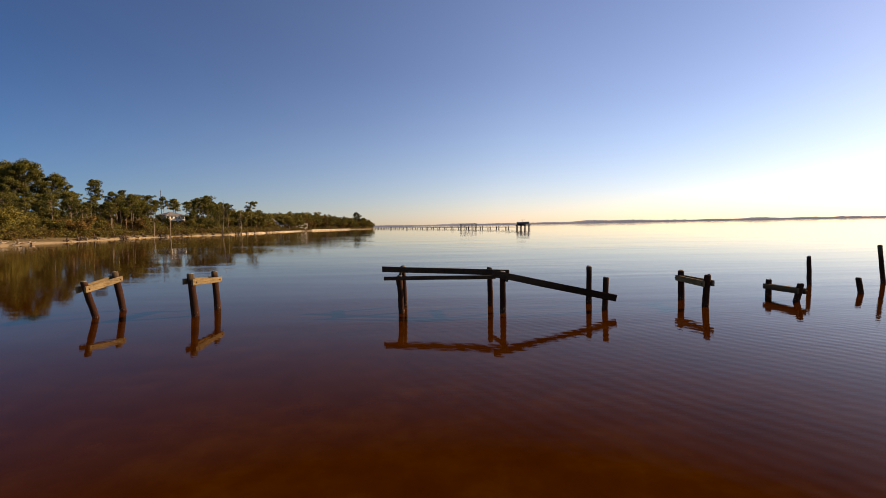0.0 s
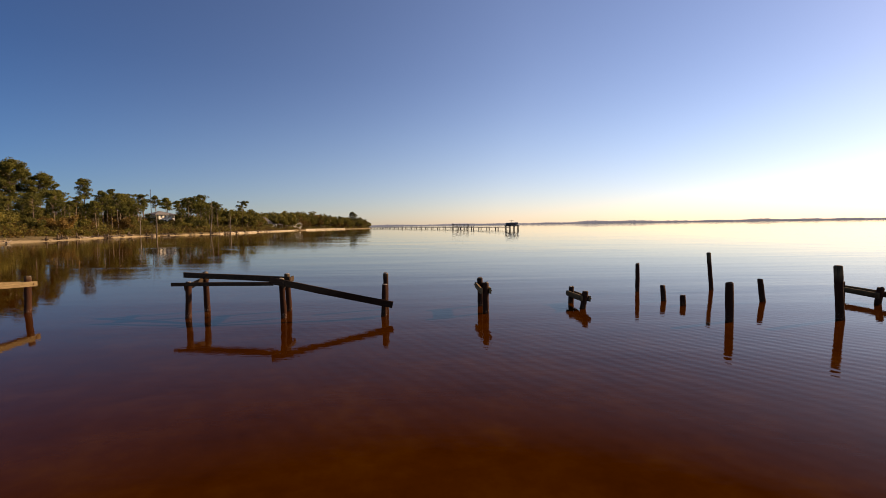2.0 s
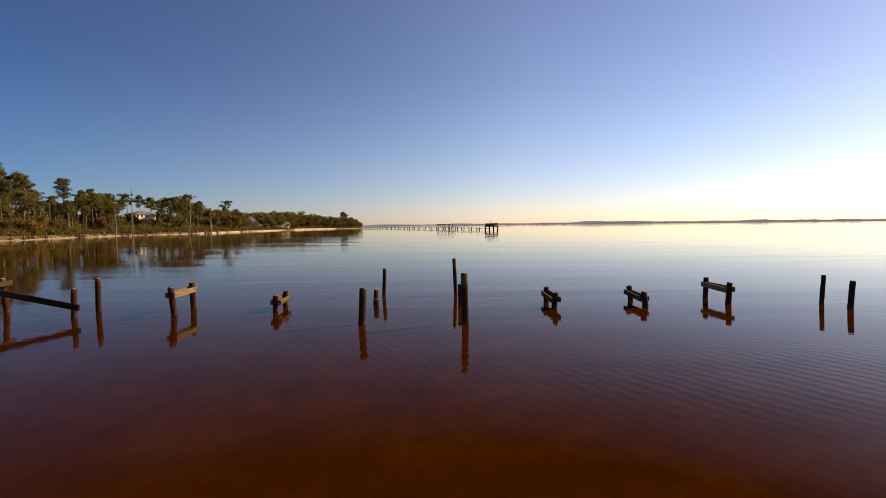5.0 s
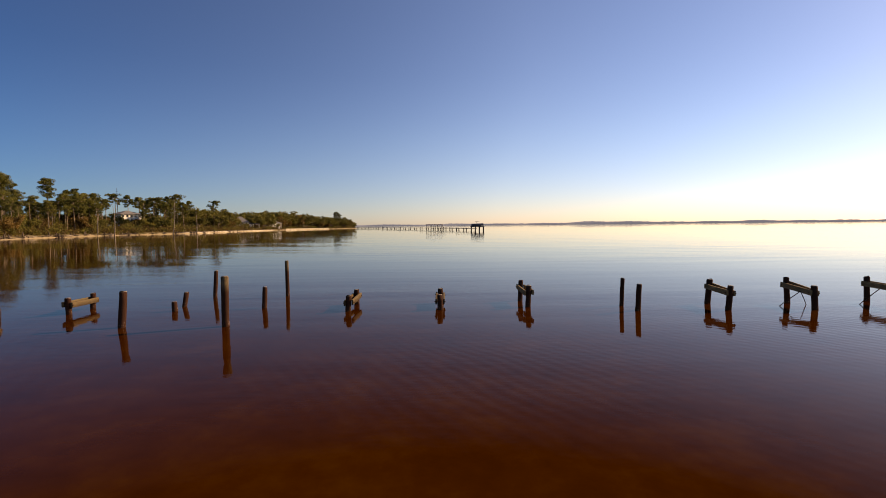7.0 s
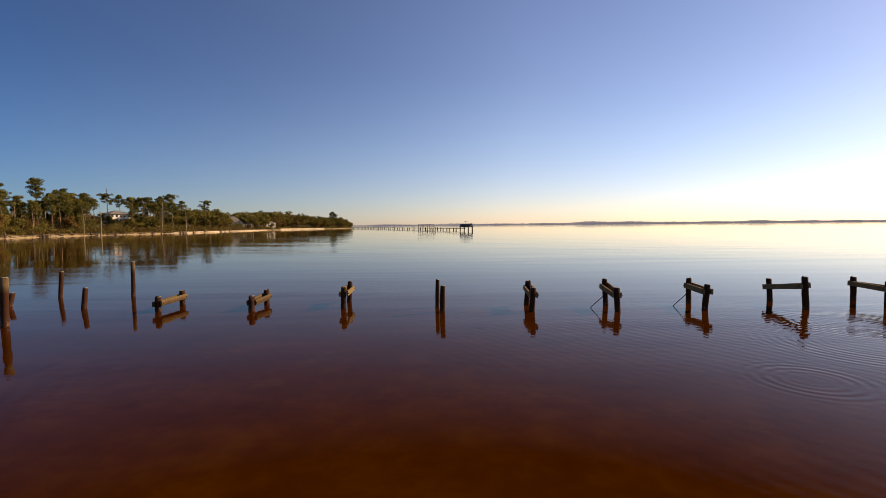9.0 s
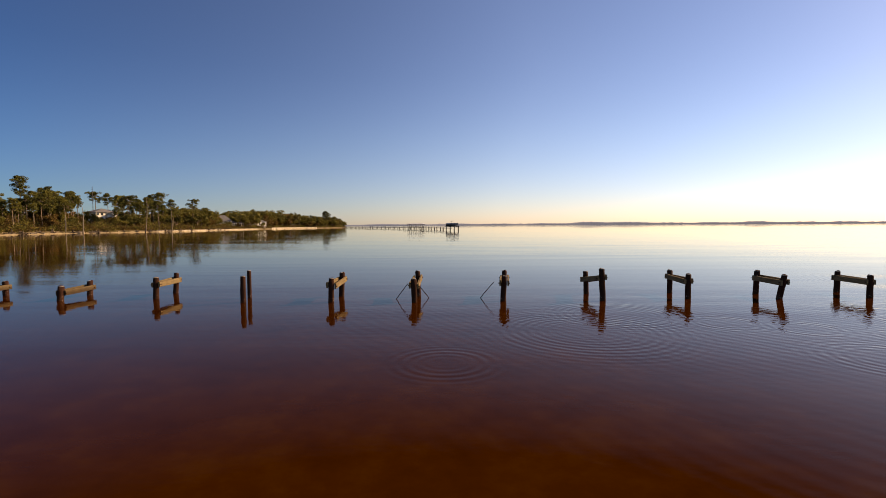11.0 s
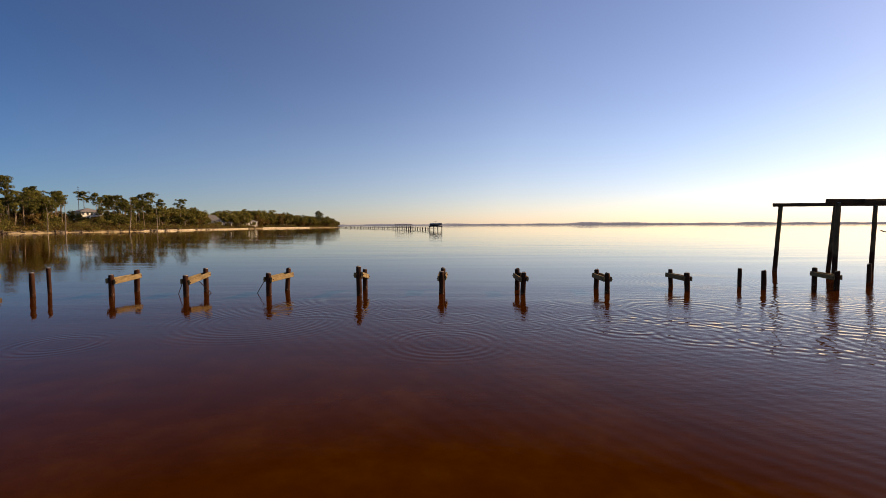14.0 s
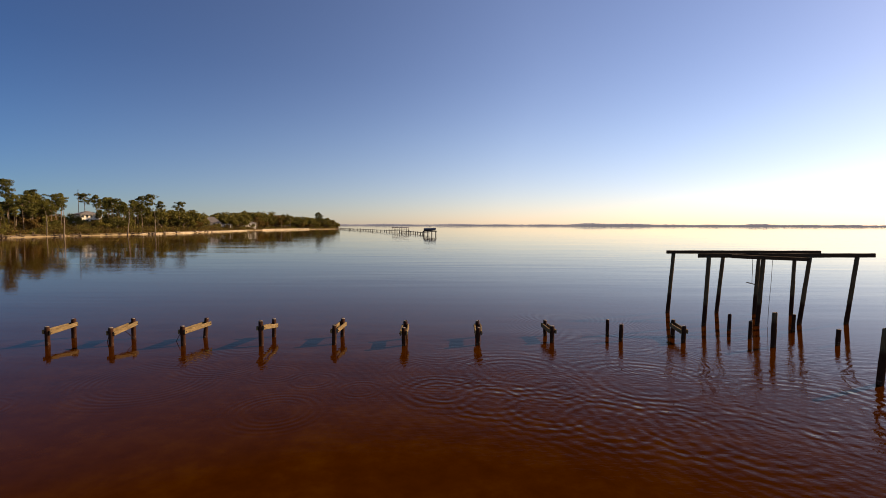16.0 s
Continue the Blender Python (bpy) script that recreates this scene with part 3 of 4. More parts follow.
part("cord", tube_mesh([(0, 0, 0), (-0.04, 0, -1.4), (-0.12, 0, -2.8), (-0.15, 0, -3.95)], [0.012] * 4, 6, 2, 0.1), ROPE, root)


# ---- far pier with shelter and boat lift ----
PIER = [Vector((-95, 636)), Vector((21, 372)), Vector((47.5, 279))]
root = thing("pier", "long timber pier on many piles reaching out over the bay", "pier", at=(21, 372, 0))
o = Vector((21, 372, 0))
n_post = 0
for a, b in zip(PIER, PIER[1:]):
    way = (b - a).normalized()
    nrm = Vector((-way.y, way.x))
    part("deck", beam_mesh((a.x - o.x, a.y - o.y, 1.15), (b.x - o.x, b.y - o.y, 1.15), 1.8, 0.28, n_post, 0.01), TIMBER, root)
    length = (b - a).length
    gap = 14.4 if length > 200 else 15.5
    for i in range(int(length / gap)):
        for s in (-0.85, 0.85):
            q = a + way * (i * gap) + nrm * s - Vector((o.x, o.y))
            top = 1.6 + (0.5 if (i * 7 + int(s * 3)) % 4 == 0 else 0)
            part("post", tube_mesh([(q.x, q.y, -1), (q.x, q.y, top)], [0.34, 0.30], 8, i, 0.03), TIMBER, root)
        n_post += 1

root = thing("pier_shelter", "open timber boat shelter with a flat pale roof beside the pier", "shelter", at=(21.5, 366, 0))
root.rotation_euler = (0, 0, radians(-12))
for x in (-6, -3, 0, 3, 6):
    for y in (-2.5, 2.5):
        part("post", tube_mesh([(x, y, -1), (x, y, 4.0)], [0.17, 0.14], 8, 0, 0.02), TIMBER, root)
for y in (-2.5, 2.5):
    part("eave_beam", beam_mesh((-6.4, y, 3.9), (6.4, y, 3.85), 0.2, 0.5, 2), TIMBER, root)
    part("rail", beam_mesh((-6.2, y, 2.1), (6.2, y, 2.1), 0.1, 0.15, 3), TIMBER, root)
bm = bmesh.new()
v = [bm.verts.new(c) for c in ((-6.8, -3, 4.05), (6.8, -3, 4.05), (6.8, 3, 4.05), (-6.8, 3, 4.05), (-5.5, 0, 4.42), (5.5, 0, 4.42))]
for f in ((0, 1, 5, 4), (1, 2, 5), (2, 3, 4, 5), (3, 0, 4), (3, 2, 1, 0)):
    bm.faces.new([v[i] for i in f])
part("roof", bm, METAL_ROOF, root)

root = thing("boat_lift", "boat lift platform with posts at the pier's end", "boat lift", at=(48.5, 275, 0))
for x in (-3.6, -1.2, 1.2, 3.6):
    for y in (-2, 2):
        part("post", tube_mesh([(x, y, -1), (x, y, 2.45)], [0.26, 0.22], 8, 0, 0.02), TIMBER, root)
part("platform", box_mesh((-4, -2.4, 2.35), (4, 2.4, 2.62)), TIMBER, root)
for y in (-2, 2):
    part("lift_beam", beam_mesh((-4.1, y, 2.15), (4.1, y, 2.15), 0.2, 0.3, 3), TIMBER, root)
root = thing("boat", "dark covered motor boat raised on a lift at the pier's end", "boat", at=(48.5, 275, 2.55))
root.scale = (1.15, 1.15, 1.25)
bm = bmesh.new()
prev = None
for i in range(9):
    f = i / 8
    x = -3.2 + 6.4 * f
    w = 1.1 * (1 - max(0, f - 0.5) ** 2 * 3.4)
    ring = [bm.verts.new(c) for c in ((x, 0, 0.05 + 0.5 * max(0, f - 0.6)), (x, -w * 0.8, 0.35), (x, -w, 1.0 + 0.2 * f), (x, 0, 1.25 + 0.15 * f), (x, w, 1.0 + 0.2 * f), (x, w * 0.8, 0.35))]
    if prev:
        for k in range(6):
            bm.faces.new((prev[k], prev[(k + 1) % 6], ring[(k + 1) % 6], ring[k]))
    else:
        bm.faces.new(ring[::-1])
    prev = ring
bm.faces.new(prev)
part("hull", bm, HULL, root)
bm = tube_mesh([(-0.2, -0.9, 1.1), (-0.3, -0.9, 2.2), (-0.3, 0.9, 2.2), (-0.2, 0.9, 1.1)], [0.05] * 4, 6)
box_mesh((-1.2, -1.0, 2.2), (0.9, 1.0, 2.3), bm)
part("canopy", bm, HULL, root)


# ---- houses among the trees ----
def house(at, turn, wide, deep, floor_z, eave, ridge, label, hip=True, bays=5, storeys=2):
    root = thing("house", label, "house", "houses on the shore", at, turn)
    x, y = wide / 2, deep / 2
    part("wall", box_mesh((-x, -y, floor_z), (x, y, eave)), SIDING, root)
    bm = bmesh.new()
    e, inset = 0.7, (min(x, y) if hip else -0.3)
    v = [bm.verts.new(c) for c in ((-x - e, -y - e, eave), (x + e, -y - e, eave), (x + e, y + e, eave), (-x - e, y + e, eave), (-x + inset, 0, ridge), (x - inset, 0, ridge),
                                   (-x - e, -y - e, eave - .25), (x + e, -y - e, eave - .25), (x + e, y + e, eave - .25), (-x - e, y + e, eave - .25))]
    for f in ((0, 1, 5, 4), (1, 2, 5), (2, 3, 4, 5), (3, 0, 4), (6, 7, 1, 0), (7, 8, 2, 1), (8, 9, 3, 2), (9, 6, 0, 3), (9, 8, 7, 6)):
        bm.faces.new([v[i] for i in f])
    part("roof", bm, SHINGLE, root)
    step = (eave - floor_z) / storeys
    for side in range(2):
        span = wide if side == 0 else deep
        for s in range(storeys):
            for i in range(bays if side == 0 else 3):
                c = -span / 2 + span * (i + 0.5) / (bays if side == 0 else 3)
                z0 = floor_z + s * step + step * 0.28
                lo, hi = ((c - 0.55, -y - 0.03, z0), (c + 0.55, -y + 0.05, z0 + step * 0.52)) if side == 0 else ((x - 0.05, c - 0.55, z0), (x + 0.03, c + 0.55, z0 + step * 0.52))
                w = part("window", box_mesh(lo, hi), GLASS, root)
                fl = tuple(a - b for a, b in zip(lo, (0.1, 0.05, 0.12) if side == 0 else (-0.01, 0.1, 0.12)))
                fh = (hi[0] + 0.1, hi[1] - 0.06, lo[2]) if side == 0 else (hi[0] + 0.03, hi[1] + 0.1, lo[2])
                part("sill", box_mesh(fl, fh), SIDING, w)
    for i in range(4):
        px = -x + wide * i / 3
        part("porch_post", tube_mesh([(px, -y - 2.2, 0), (px, -y - 2.2, floor_z + step)], [0.15, 0.13], 8), SIDING, root)
    part("porch_deck", box_mesh((-x, -y - 2.4, floor_z - 0.25), (x, -y - 0.01, floor_z)), TIMBER, root)
    part("foundation", box_mesh((-x + 0.3, -y + 0.3, -0.5), (x - 0.3, y - 0.3, floor_z)), SIDING, root)
    return root


house((-158, 272, 2.4), 60, 11, 11, 4.0, 9.3, 11.5, "pale two-storey house with a grey hipped roof among pines")
house((-148, 400, 2.4), 30, 14, 10, 1.0, 5.2, 10.2, "white house with a steep grey hipped roof among oaks", bays=4)
house((-139, 404, 2.4), 50, 9, 7, 0.6, 3.6, 5.2, "low white wing with a grey roof among oaks", bays=4, storeys=1)
house((-141, 456, 2.2), 40, 15, 9, 0.8, 5.2, 7.4, "low white building with dark windows behind the sea wall", bays=6, storeys=1)


# ---- trees ----
def leaf_clump(bm, centre, size, count, leaf, rnd, flat=0.6):
    """A loose clump of small bent leaf blades round a centre."""
    for _ in range(count):
        while True:
            d = Vector((rnd.uniform(-1, 1), rnd.uniform(-1, 1), rnd.uniform(-1, 1)))
            if 0.05 < d.length < 1:
                break
        p = centre + Vector((d.x * size, d.y * size, d.z * size * flat))
        a = Vector((rnd.uniform(-1, 1), rnd.uniform(-1, 1), rnd.uniform(-0.6, 0.6))).normalized()
        b = a.cross(Vector((rnd.uniform(-1, 1), rnd.uniform(-1, 1), rnd.uniform(-1, 1)))).normalized()
        s = leaf * rnd.uniform(0.6, 1.3)
        bm.faces.new([bm.verts.new(q) for q in (p - a * s, p + a * s - b * s * 0.5, p + a * s * 0.6 + b * s * 0.7)])


def limb(bm, a, b, r0, r1, rnd, sides=6):
    mid = a.lerp(b, 0.5) + Vector((rnd.uniform(-1, 1), rnd.uniform(-1, 1), rnd.uniform(-0.2, 0.6))) * (b - a).length * 0.10
    tube_mesh([a, mid, b], [r0, (r0 + r1) / 2, r1], sides, rnd.randint(0, 9999), 0.08, bm)


def pine(seed, tall=22.0, first=0.55, spread=3.4, limbs=19, clump=1.0, label="tall slender pine with a bare trunk and a clumped crown", leaves=105, leaf=0.21):
    """A long-trunked pine: bare stem, short limbs, tufted clumps above."""
    rnd = random.Random(seed)
    root = thing("pine_tree", label, "tree", "pines on the shore")
    wood, crown = bmesh.new(), bmesh.new()
    bend = Vector((rnd.uniform(-1, 1), rnd.uniform(-1, 1), 0)) * tall * 0.025
    stem = [Vector((0, 0, -0.5)) + bend * math.sin(f * 2.2) + Vector((0, 0, (tall + 0.5) * f)) for f in (0, 0.15, 0.3, 0.45, 0.6, 0.75, 0.88, 1.0)]
    tube_mesh(stem, [0.34, 0.29, 0.26, 0.23, 0.20, 0.15, 0.10, 0.04], 8, seed, 0.05, wood)

    def on_stem(f):
        k = min(int(f * 7), 6)
        return stem[k].lerp(stem[k + 1], f * 7 - k)
    limbs = int(limbs * 1.5)
    for i in range(limbs):
        f = first + (1 - first) * (i / limbs) ** 0.85
        f = min(f, 0.985)
        reach = spread * (0.45 + 0.75 * math.sin(min(1, (f - first) / (1 - first) * 0.92 + 0.12) * math.pi)) * rnd.uniform(0.55, 1.15)
        ang = rnd.uniform(0, math.tau)
        a = on_stem(f)
        tip = a + Vector((math.cos(ang) * reach, math.sin(ang) * reach, reach * rnd.uniform(-0.05, 0.75)))
        limb(wood, a, tip, 0.09, 0.03, rnd, 5)
        for q, sz in ((tip, 1.15), (a.lerp(tip, 0.62) + Vector((0, 0, 0.3)), 0.9)):
            leaf_clump(crown, q + Vector((rnd.uniform(-.4, .4), rnd.uniform(-.4, .4), 0.2)), clump * sz * rnd.uniform(0.55, 1.15), leaves, leaf, rnd, 0.72)
    leaf_clump(crown, stem[-1], 1.1, 100, 0.27, rnd, 0.8)
    for i in range(4):
        a = on_stem(rnd.uniform(0.25, first))
        ang = rnd.uniform(0, math.tau)
        limb(wood, a, a + Vector((math.cos(ang), math.sin(ang), 0.15)) * rnd.uniform(0.5, 1.4), 0.05, 0.02, rnd, 5)
    part("trunk", wood, BARK, root)
    part("crown", crown, NEEDLES, root)
    return root


def oak(seed, tall=10.0, spread=5.0, leaf=None, name="oak_tree", label="broad bushy oak with a dense olive crown", leaves=105, size=0.27):
    """A spreading broadleaf: short forked trunk, rising limbs, many leaf clumps with gaps."""
    rnd = random.Random(seed)
    root = thing(name, label, "tree", "broadleaf trees on the shore")
    wood, crown = bmesh.new(), bmesh.new()
    fork = Vector((rnd.uniform(-.3, .3), rnd.uniform(-.3, .3), tall * 0.28))
    tube_mesh([(0, 0, -0.5), fork * 0.5 + Vector((0.1, 0, 0)), fork], [0.30, 0.25, 0.22], 8, seed, 0.06, wood)
    for i in range(11):
        ang = i * 2.4 + rnd.uniform(-.4, .4)
        out = spread * rnd.uniform(0.35, 0.95)
        up = tall * rnd.uniform(0.45, 0.92) * (1 - 0.25 * out / spread)
        tip = Vector((math.cos(ang) * out, math.sin(ang) * out, max(up, tall * 0.35)))
        limb(wood, fork, tip, 0.15, 0.04, rnd)
        for j in range(4):
            q = fork.lerp(tip, rnd.uniform(0.65, 1.08)) + Vector((rnd.uniform(-1, 1), rnd.uniform(-1, 1), rnd.uniform(-.5, .8))) * spread * 0.22
            leaf_clump(crown, q, spread * rnd.uniform(0.18, 0.32), leaves, size, rnd, 0.78)
    part("trunk", wood, BARK, root)
    part("crown", crown, leaf or OAK_LEAF, root)
    return root


def snag(seed, tall=14.0):
    """A dead standing trunk with a few broken limbs."""
    rnd = random.Random(seed)
    root = thing("dead_tree", "bare grey dead tree trunk standing at the water's edge", "tree", "dead trees on the shore")
    wood = bmesh.new()
    lean = Vector((rnd.uniform(-1, 1), rnd.uniform(-1, 1), 0)) * 1.5
    bow = Vector((rnd.uniform(-1, 1), rnd.uniform(-1, 1), 0)) * 0.6
    pts = [Vector((0, 0, -0.8)) + lean * f + bow * math.sin(f * 3.1) + Vector((0, 0, (tall + 0.8) * f)) for f in (0, 0.2, 0.45, 0.7, 1.0)]
    tube_mesh(pts, [0.30, 0.24, 0.18, 0.12, 0.04], 8, seed, 0.10, wood)
    for i in range(13):
        k = rnd.randint(1, 3)
        a = pts[k].lerp(pts[k + 1], rnd.random())
        ang = rnd.uniform(0, math.tau)
        limb(wood, a, a + Vector((math.cos(ang), math.sin(ang), rnd.uniform(0.5, 1.6))) * rnd.uniform(0.4, 1.5), 0.06, 0.015, rnd, 5)
    part("trunk", wood, DEAD, root)
    return root


def place(proto, x, y, scale=1.0, turn=0.0, z=2.0):
    ob = copy_thing(proto, pose(x, y, z, 0, 0, turn))
    ob.scale = (scale, scale, scale)
    return ob


PINES = [pine(11, 22, 0.60, 2.9), pine(12, 22, 0.66, 2.6), pine(13, 22, 0.52, 3.2), pine(14, 22, 0.70, 3.6, label="tall pine with a flat umbrella-like crown on a bare trunk"), pine(15, 22, 0.60, 3.5, 24)]
BIG = pine(21, 24, 0.36, 6.0, 40, 1.35, "large broad-crowned pine towering over the shore trees", 230, 0.24)
OAKS = [oak(31), oak(32, 9, 5.5), oak(33, 11, 4.5)]
BROWN = [oak(41, 8, 4.2, BRUSH_LEAF, "oak_tree", "brown-leaved winter oak in the shore thicket"), oak(42, 7, 4.6, BRUSH_LEAF, "oak_tree", "brown-leaved winter oak in the shore thicket")]
RED = oak(51, 6, 3.0, RUST_LEAF, "oak_tree", "small oak with rust-red leaves in the shore thicket")
SNAGS = [snag(61), snag(62, 18)]

FAR = [oak(81, leaves=52, size=0.42), oak(82, 9, 5.5, leaves=52, size=0.42), oak(83, 9, 4.6, BRUSH_LEAF, leaves=52, size=0.42)]
far_verts, far_faces, far_mats = [], [], []


def far_tree(kind, x, y, scale, turn, z):
    """Adds one distant tree to the joined woods."""
    m = pose(x, y, z, 0, 0, turn) @ Matrix.Scale(scale, 4)
    for ob in FAR[kind].children:
        k = len(far_verts)
        far_verts.extend(m @ v.co for v in ob.data.vertices)
        far_faces.extend([k + i for i in f.vertices] for f in ob.data.polygons)
        slot = 0 if ob.name.startswith("trunk") else 2 if kind == 2 else 1
        far_mats.extend([slot] * len(ob.data.polygons))


rnd = random.Random(5)
# tall single trees: kind, x, y, total height over the water
for proto, x, y, top in ((BIG, -187, 203, 31.5), (BIG, -177, 198, 31.5), (BIG, -172, 207, 27), (BIG, -199, 215, 31), (PINES[4], -160, 204, 20), (PINES[2], -151, 190, 18), (PINES[4], -188, 190, 25),
                         (PINES[0], -181, 245, 29), (PINES[1], -185, 262, 24.5), (PINES[2], -170, 250, 24), (PINES[3], -176, 268, 22.5), (PINES[4], -150, 228, 20),
                         (PINES[1], -205, 310, 26), (PINES[3], -208, 335, 27), (PINES[1], -196, 330, 26), (PINES[0], -185, 325, 24), (PINES[4], -198, 345, 25),
                         (PINES[0], -204, 390, 28.5), (PINES[4], -194, 385, 30), (PINES[1], -176, 372, 24), (PINES[3], -131, 321, 20.7), (PINES[1], -143, 345, 17.5),
                         (PINES[0], -137, 352, 16.5), (BIG, -108, 598, 20.5), (PINES[2], -117, 560, 15.5), (PINES[0], -98, 632, 12), (PINES[4], -119, 520, 15.5), (PINES[1], -124, 505, 14.5), (PINES[3], -160, 470, 17), (PINES[2], -150, 500, 17),
                         (PINES[1], -146, 187, 16), (PINES[3], -144, 192, 16.5), (PINES[0], -149, 198, 15.5), (PINES[1], -144, 207, 17), (PINES[0], -147, 214, 19), (PINES[4], -144, 219, 19.5), (PINES[2], -148, 227, 18.5),
                         (PINES[3], -143, 232, 17), (PINES[1], -147, 240, 18), (PINES[0], -138, 276, 17), (PINES[2], -141, 284, 16), (PINES[1], -146, 296, 21), (PINES[4], -142, 293, 19)):
    h = 24.0 if proto is BIG else 22.0
    place(proto, x, y, (top - 2.2) / h, rnd.uniform(0, 360), 2.2)
for proto, x, y, top in ((SNAGS[0], -126, 216, 14), (SNAGS[0], -131, 212, 12), (SNAGS[1], -116, 246, 18), (SNAGS[0], -117, 272, 13.5), (SNAGS[1], -140, 300, 16)):
    place(proto, x, y, top / {0: 14.0, 1: 18.0}[SNAGS.index(proto)], rnd.uniform(0, 360), 0.4)

for proto, x, y, k in ((OAKS[0], -146, 254, 0.80), (OAKS[1], -153, 255, 1.15), (BROWN[0], -143, 260, 0.95), (OAKS[2], -158, 256, 1.0), (BROWN[1], -139, 247, 0.7), (OAKS[2], -138, 392, 0.6), (BROWN[0], -133, 398, 0.55), (OAKS[1], -131, 446, 0.55), (RED, -141, 150, 1.4), (RED, -147, 157, 1.6), (RED, -152, 166, 1.5)):
    place(proto, x, y, k, rnd.uniform(0, 360), 2.0)


def in_view_gap(q):
    """Open lawn between the two far houses and the water."""
    for c, half, deep in (((-146, 400), 5.5, 45), ((-141, 456), 3.0, 30)):
        d = q - Vector(c)
        if 0 < d.dot(Vector((0.36, -0.933))) < deep and abs(d.dot(Vector((0.933, 0.36)))) < half:
            return True
    return False


# the wood behind the beach
for i in range(430):
    s = rnd.uniform(0.24, 0.84)
    at, inl = shore_point(s)
    u = 3.5 * (beach_width(at.y) - 1) + rnd.uniform(5, 50)
    q = at + inl * u
    if any((q - Vector(c)).length < r for c, r in (((-150, 258), 13), ((-146, 392), 11), ((-137, 394), 11), ((-132, 446), 12), ((-155, 268), 14))):
        continue
    # open ground between the tall house and the water
    f = (q - Vector((-160, 272))).dot(Vector((0.53, -0.848)))
    if 0 < f < 80 and abs((q - Vector((-160, 272))).dot(Vector((0.848, 0.53)))) < 8:
        continue
    if in_view_gap(q) or q.y < 40 or q.y > 660:
        continue
    k = rnd.random()
    z = ground_height(u)
    if k < 0.44 and q.y < 300:
        place(rnd.choice(PINES), q.x, q.y, rnd.uniform(0.52, 0.82) * (0.88 if q.y < 235 else 1.0), rnd.uniform(0, 360), z)
    elif q.y > 345:
        far_tree(0 if k < 0.45 else 1 if k < 0.65 else 2, q.x, q.y, rnd.uniform(0.8, 1.15) * (1.3 if q.y < 560 else 1.1), rnd.uniform(0, 360), z)
    elif k < 0.70:
        place(rnd.choice(OAKS), q.x, q.y, rnd.uniform(0.8, 1.15) * (1 + 0.25 * min(1, (u - 7) / 25)) * 0.97, rnd.uniform(0, 360), z)
    elif k < 0.95:
        place(rnd.choice(BROWN), q.x, q.y, rnd.uniform(0.7, 1.2) * (1 + 0.25 * min(1, (u - 7) / 25)) * 0.97, rnd.uniform(0, 360), z)
    else:
        place(RED, q.x, q.y, rnd.uniform(0.6, 1.0), rnd.uniform(0, 360), z)
# taller pines standing close behind the beach
for i in range(85):
    at, inl = shore_point(rnd.uniform(0.27, 0.56))
    u = 3.5 * (beach_width(at.y) - 1) + rnd.uniform(6, 42)
    q = at + inl * u
    f = (q - Vector((-160, 272))).dot(Vector((0.53, -0.848)))
    if not 150 < q.y < 285 or (0 < f < 80 and abs((q - Vector((-160, 272))).dot(Vector((0.848, 0.53)))) < 8) or (q - Vector((-157, 270))).length < 13:
        continue
    place(rnd.choice(PINES), q.x, q.y, rnd.uniform(0.58, 0.84) * (0.86 if q.y < 235 else 1.0), rnd.uniform(0, 360), ground_height(u))
# the close canopy round the far end of the shore
for i in range(170):
    at, inl = shore_point(rnd.uniform(0.45, 0.84))
    u = rnd.uniform(5, 30)
    q = at + inl * u
    if not 318 < q.y < 640:
        continue
    if any((q - Vector(c)).length < 11 for c in ((-148, 400), (-139, 404), (-141, 456))):
        continue
    if in_view_gap(q):
        continue
    big = (1.65 if q.y < 480 else 1.95) * min(1.0, max(0.72, (760 - q.y) / 230))
    far_tree(rnd.choice((0, 1, 0, 1, 2)), q.x, q.y, big * rnd.uniform(0.8, 1.08), rnd.uniform(0, 360), ground_height(u))
data = bpy.data.meshes.new("far_woods")
data.from_pydata(far_verts, [], far_faces)
for mat in (BARK, OAK_LEAF, BRUSH_LEAF):
    data.materials.append(mat)
data.polygons.foreach_set("material_index", far_mats)
tagged(new("far_woods", data), "close olive and brown canopy of far shore oaks", "woods", kind="stuff")
for proto in (*FAR, *PINES, BIG, *OAKS, *BROWN, RED, *SNAGS):
    for ob in (*proto.children_recursive, proto):
        bpy.data.objects.remove(ob)

root = thing("radio_mast", "thin dark radio mast rising above the pines", "mast", at=(-163, 272, 2.4))
part("pole", tube_mesh([(0, 0, 0), (0, 0, 12), (0, 0, 24.5)], [0.20, 0.16, 0.09], 8), TIMBER, root)
for k, z in enumerate((21.5, 22.6, 23.6)):
    part("crossbar", tube_mesh([(-0.5, 0, z), (0.5, 0, z)], [0.05, 0.05], 6), TIMBER, root)

# low timber and concrete sea wall in front of the far houses
def wall_line(s):
    at, inl = shore_point(s)
    wob = noise.noise(Vector((at.x * 0.05, at.y * 0.05, 0))) * 2.4 + noise.noise(Vector((at.x * 0.2, at.y * 0.2, 3))) * 0.8
    return at + inl * (1.0 + wob)


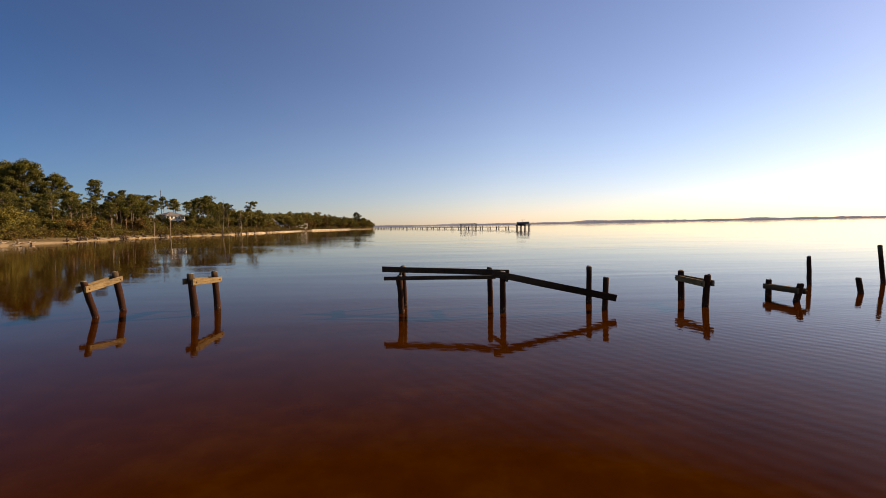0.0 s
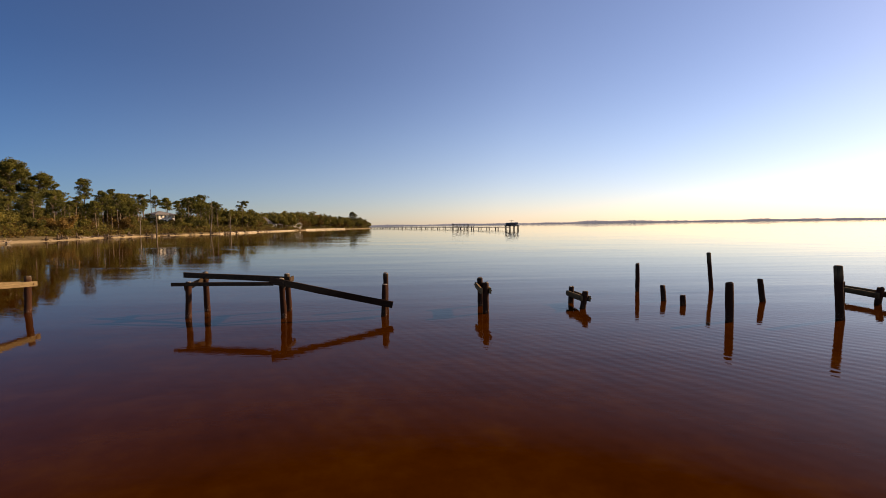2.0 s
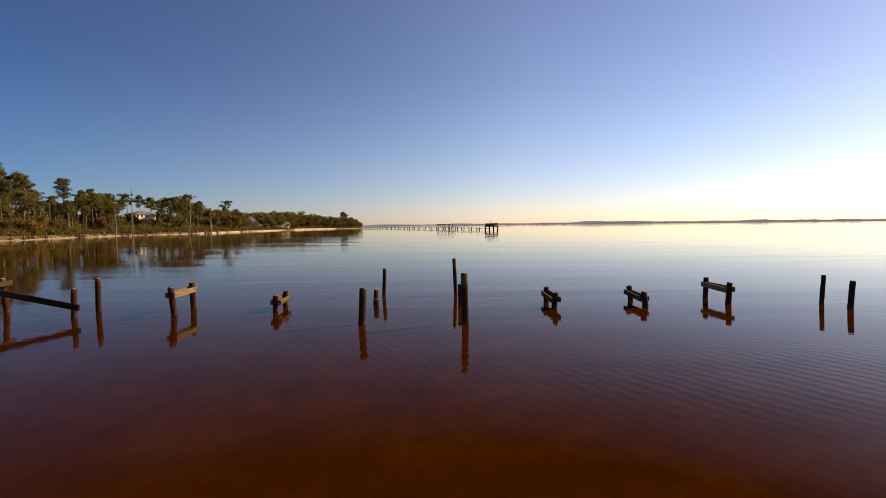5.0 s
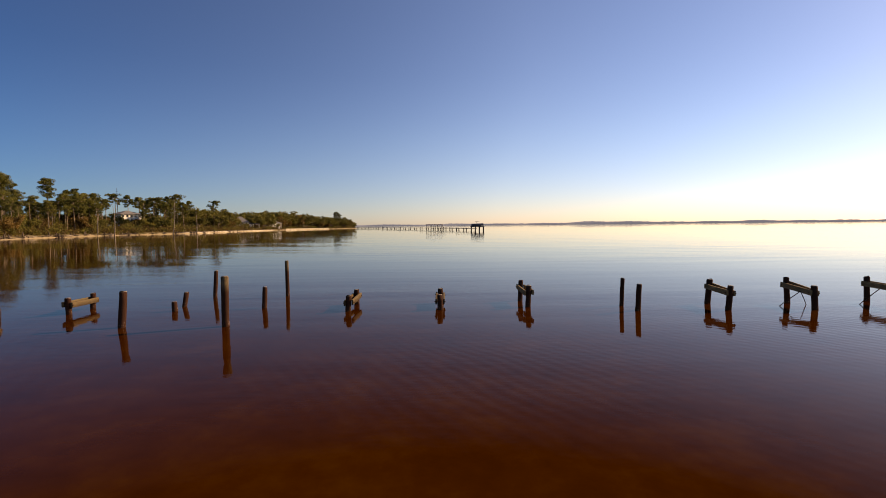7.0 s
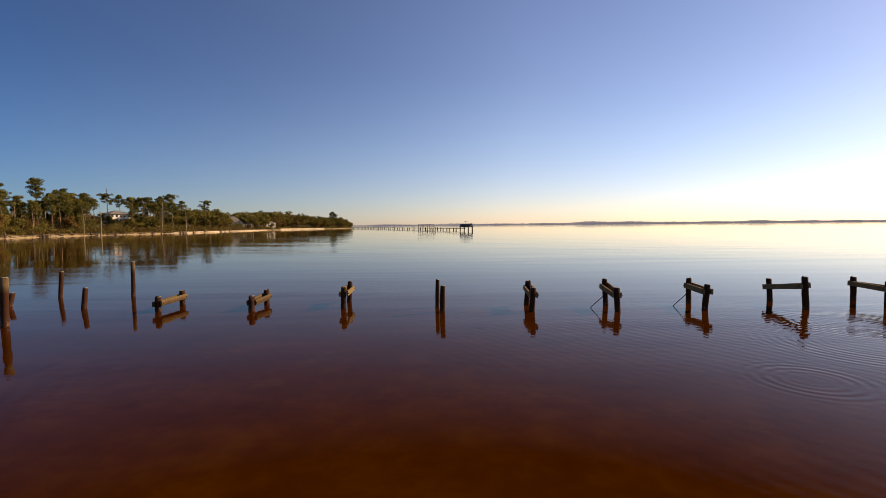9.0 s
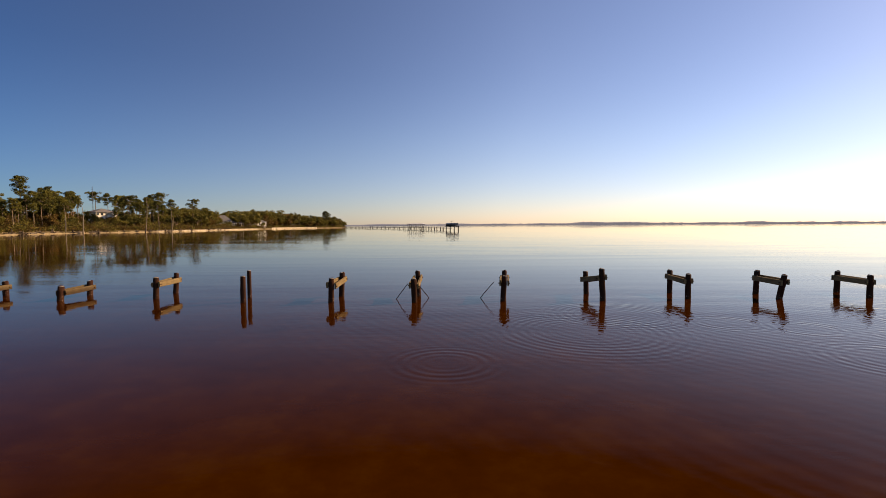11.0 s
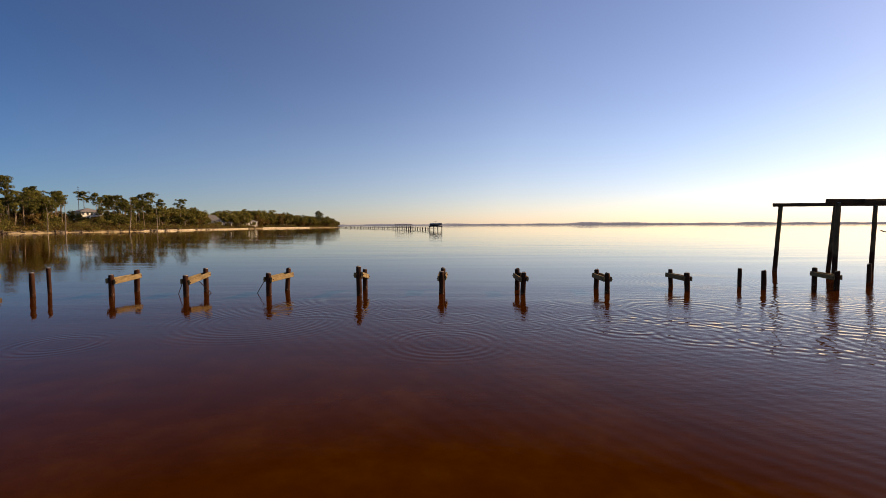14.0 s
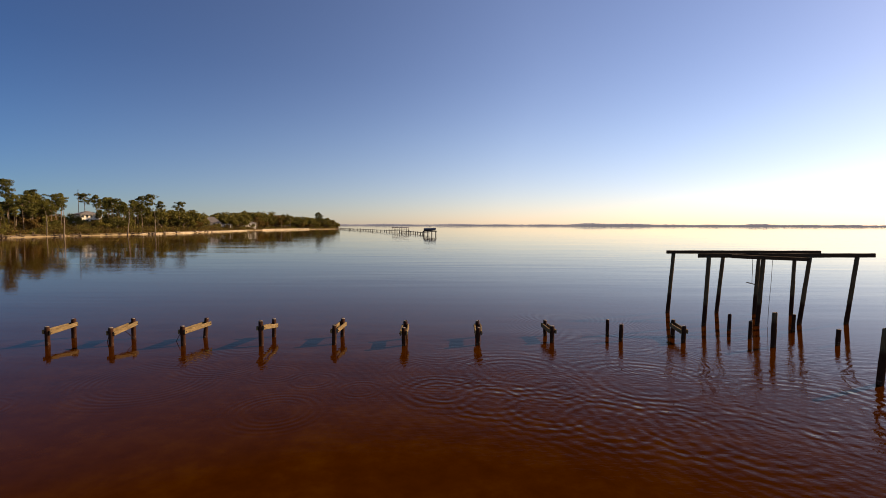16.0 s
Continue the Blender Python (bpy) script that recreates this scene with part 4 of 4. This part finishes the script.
for label, s0, s1, high, posts in (("low pale weathered retaining wall along the beach", 0.485, 0.640, 0.65, False), ("tall pale panelled sea wall with timber posts at the waterline", 0.665, 0.735, 1.3, True)):
    p0 = wall_line(s0)
    root = thing("sea_wall", label, "sea wall", "sea walls on the shore", (p0.x, p0.y, 0))
    n = 26
    pts = [wall_line(s0 + (s1 - s0) * i / n) - p0 for i in range(n + 1)]
    for i, (a, b) in enumerate(zip(pts, pts[1:])):
        part("panel", beam_mesh((a.x, a.y, high / 2 - 0.3), (b.x, b.y, high / 2 - 0.3), 0.18, high + 0.6, i, 0.01), SEAWALL, root)
        part("cap", beam_mesh((a.x, a.y, high + 0.07), (b.x, b.y, high + 0.07), 0.42, 0.14, i, 0.01), SEAWALL, root)
        if posts and i % 2:
            part("post", tube_mesh([(a.x + 0.20, a.y - 0.20, -1.0), (a.x + 0.20, a.y - 0.20, high - 0.15)], [0.13, 0.11], 8, i, 0.04), TIMBER, root)

# driftwood and stumps along the beach
rnd = random.Random(9)
for i in range(60):
    at, inl = shore_point(rnd.uniform(0.24, 0.80))
    if at.y < 60 or at.y > 600:
        continue
    u = rnd.uniform(0.3, 2.6)
    q = at + inl * u
    root = thing("driftwood", "grey driftwood log lying on the sandy beach", "driftwood", "driftwood on the beach", (q.x, q.y, ground_height(u) + 0.2), rnd.uniform(0, 180))
    bm = bmesh.new()
    ln = rnd.uniform(1.5, 5.0)
    tube_mesh([(-ln / 2, 0, 0), (-ln / 6, rnd.uniform(-.3, .3), 0.1), (ln / 6, rnd.uniform(-.3, .3), 0.15), (ln / 2, 0, rnd.uniform(0, .8))], [0.24, 0.2, 0.17, 0.08], 8, i, 0.1, bm)
    for _ in range(4):
        a = Vector((-ln / 2 + rnd.uniform(0, .5), 0, 0.05))
        limb(bm, a, a + Vector((rnd.uniform(-.7, .1), rnd.uniform(-.8, .8), rnd.uniform(0.2, 1.1))), 0.09, 0.02, rnd, 5)
    part("log", bm, DEAD if i % 3 else BARK, root)

# root tangles and stumps washed out at the water's edge
for i in range(55):
    at, inl = shore_point(rnd.uniform(0.26, 0.62))
    u = rnd.uniform(0.2, 2.8)
    q = at + inl * u
    root = thing("tree_stump", "dark washed-out tree stump with tangled roots on the beach", "stump", "stumps on the beach", (q.x, q.y, ground_height(u)), rnd.uniform(0, 360))
    bm = bmesh.new()
    tall = rnd.uniform(0.5, 1.8)
    tube_mesh([(0, 0, -0.3), (0.1, 0, tall * 0.5), (rnd.uniform(-.3, .3), rnd.uniform(-.3, .3), tall)], [0.36, 0.26, 0.16], 8, i, 0.15, bm)
    for k in range(8):
        ang = k * 0.8 + rnd.uniform(-.3, .3)
        r = rnd.uniform(0.9, 2.0)
        limb(bm, Vector((0, 0, rnd.uniform(0.2, 0.7))), Vector((math.cos(ang) * r, math.sin(ang) * r, rnd.uniform(-0.3, 0.5))), 0.13, 0.03, rnd, 5)
    part("stump", bm, WET_ROOT, root)

# brush along the top of the beach
for leaf, seed, high, count, label in ((BRUSH_LEAF, 71, 4.4, 1300, "dense brown and olive brush behind the beach"), (OAK_LEAF, 72, 5.4, 1000, "dark green thicket behind the beach")):
    rnd = random.Random(seed)
    verts, faces = [], []
    for i in range(count):
        at, inl = shore_point(rnd.uniform(0.20, 0.85))
        if at.y < 30 or at.y > 655:
            continue
        u = 3.4 * beach_width(at.y) + abs(rnd.gauss(0, 8))
        c = at + inl * u
        size = rnd.uniform(1.0, 2.6)
        z = ground_height(u) + rnd.uniform(0.2, 0.75) * high * min(1, u / 14)
        for _ in range(80):
            d = Vector((rnd.gauss(0, .5), rnd.gauss(0, .5), rnd.gauss(0, .42))) * size
            p = Vector((c.x, c.y, max(ground_height(u) + 0.1, z))) + d
            a = Vector((rnd.uniform(-1, 1), rnd.uniform(-1, 1), rnd.uniform(-0.8, 0.8))).normalized()
            b = a.orthogonal().normalized()
            sz = 0.34 * rnd.uniform(0.5, 1.3)
            k = len(verts)
            verts += [p - a * sz, p + a * sz - b * sz * 0.5, p + a * sz * 0.6 + b * sz * 0.7]
            faces.append((k, k + 1, k + 2))
    data = bpy.data.meshes.new("brush")
    data.from_pydata(verts, [], faces)
    data.materials.append(leaf)
    tagged(new("brush", data), label, "brush", kind="stuff")
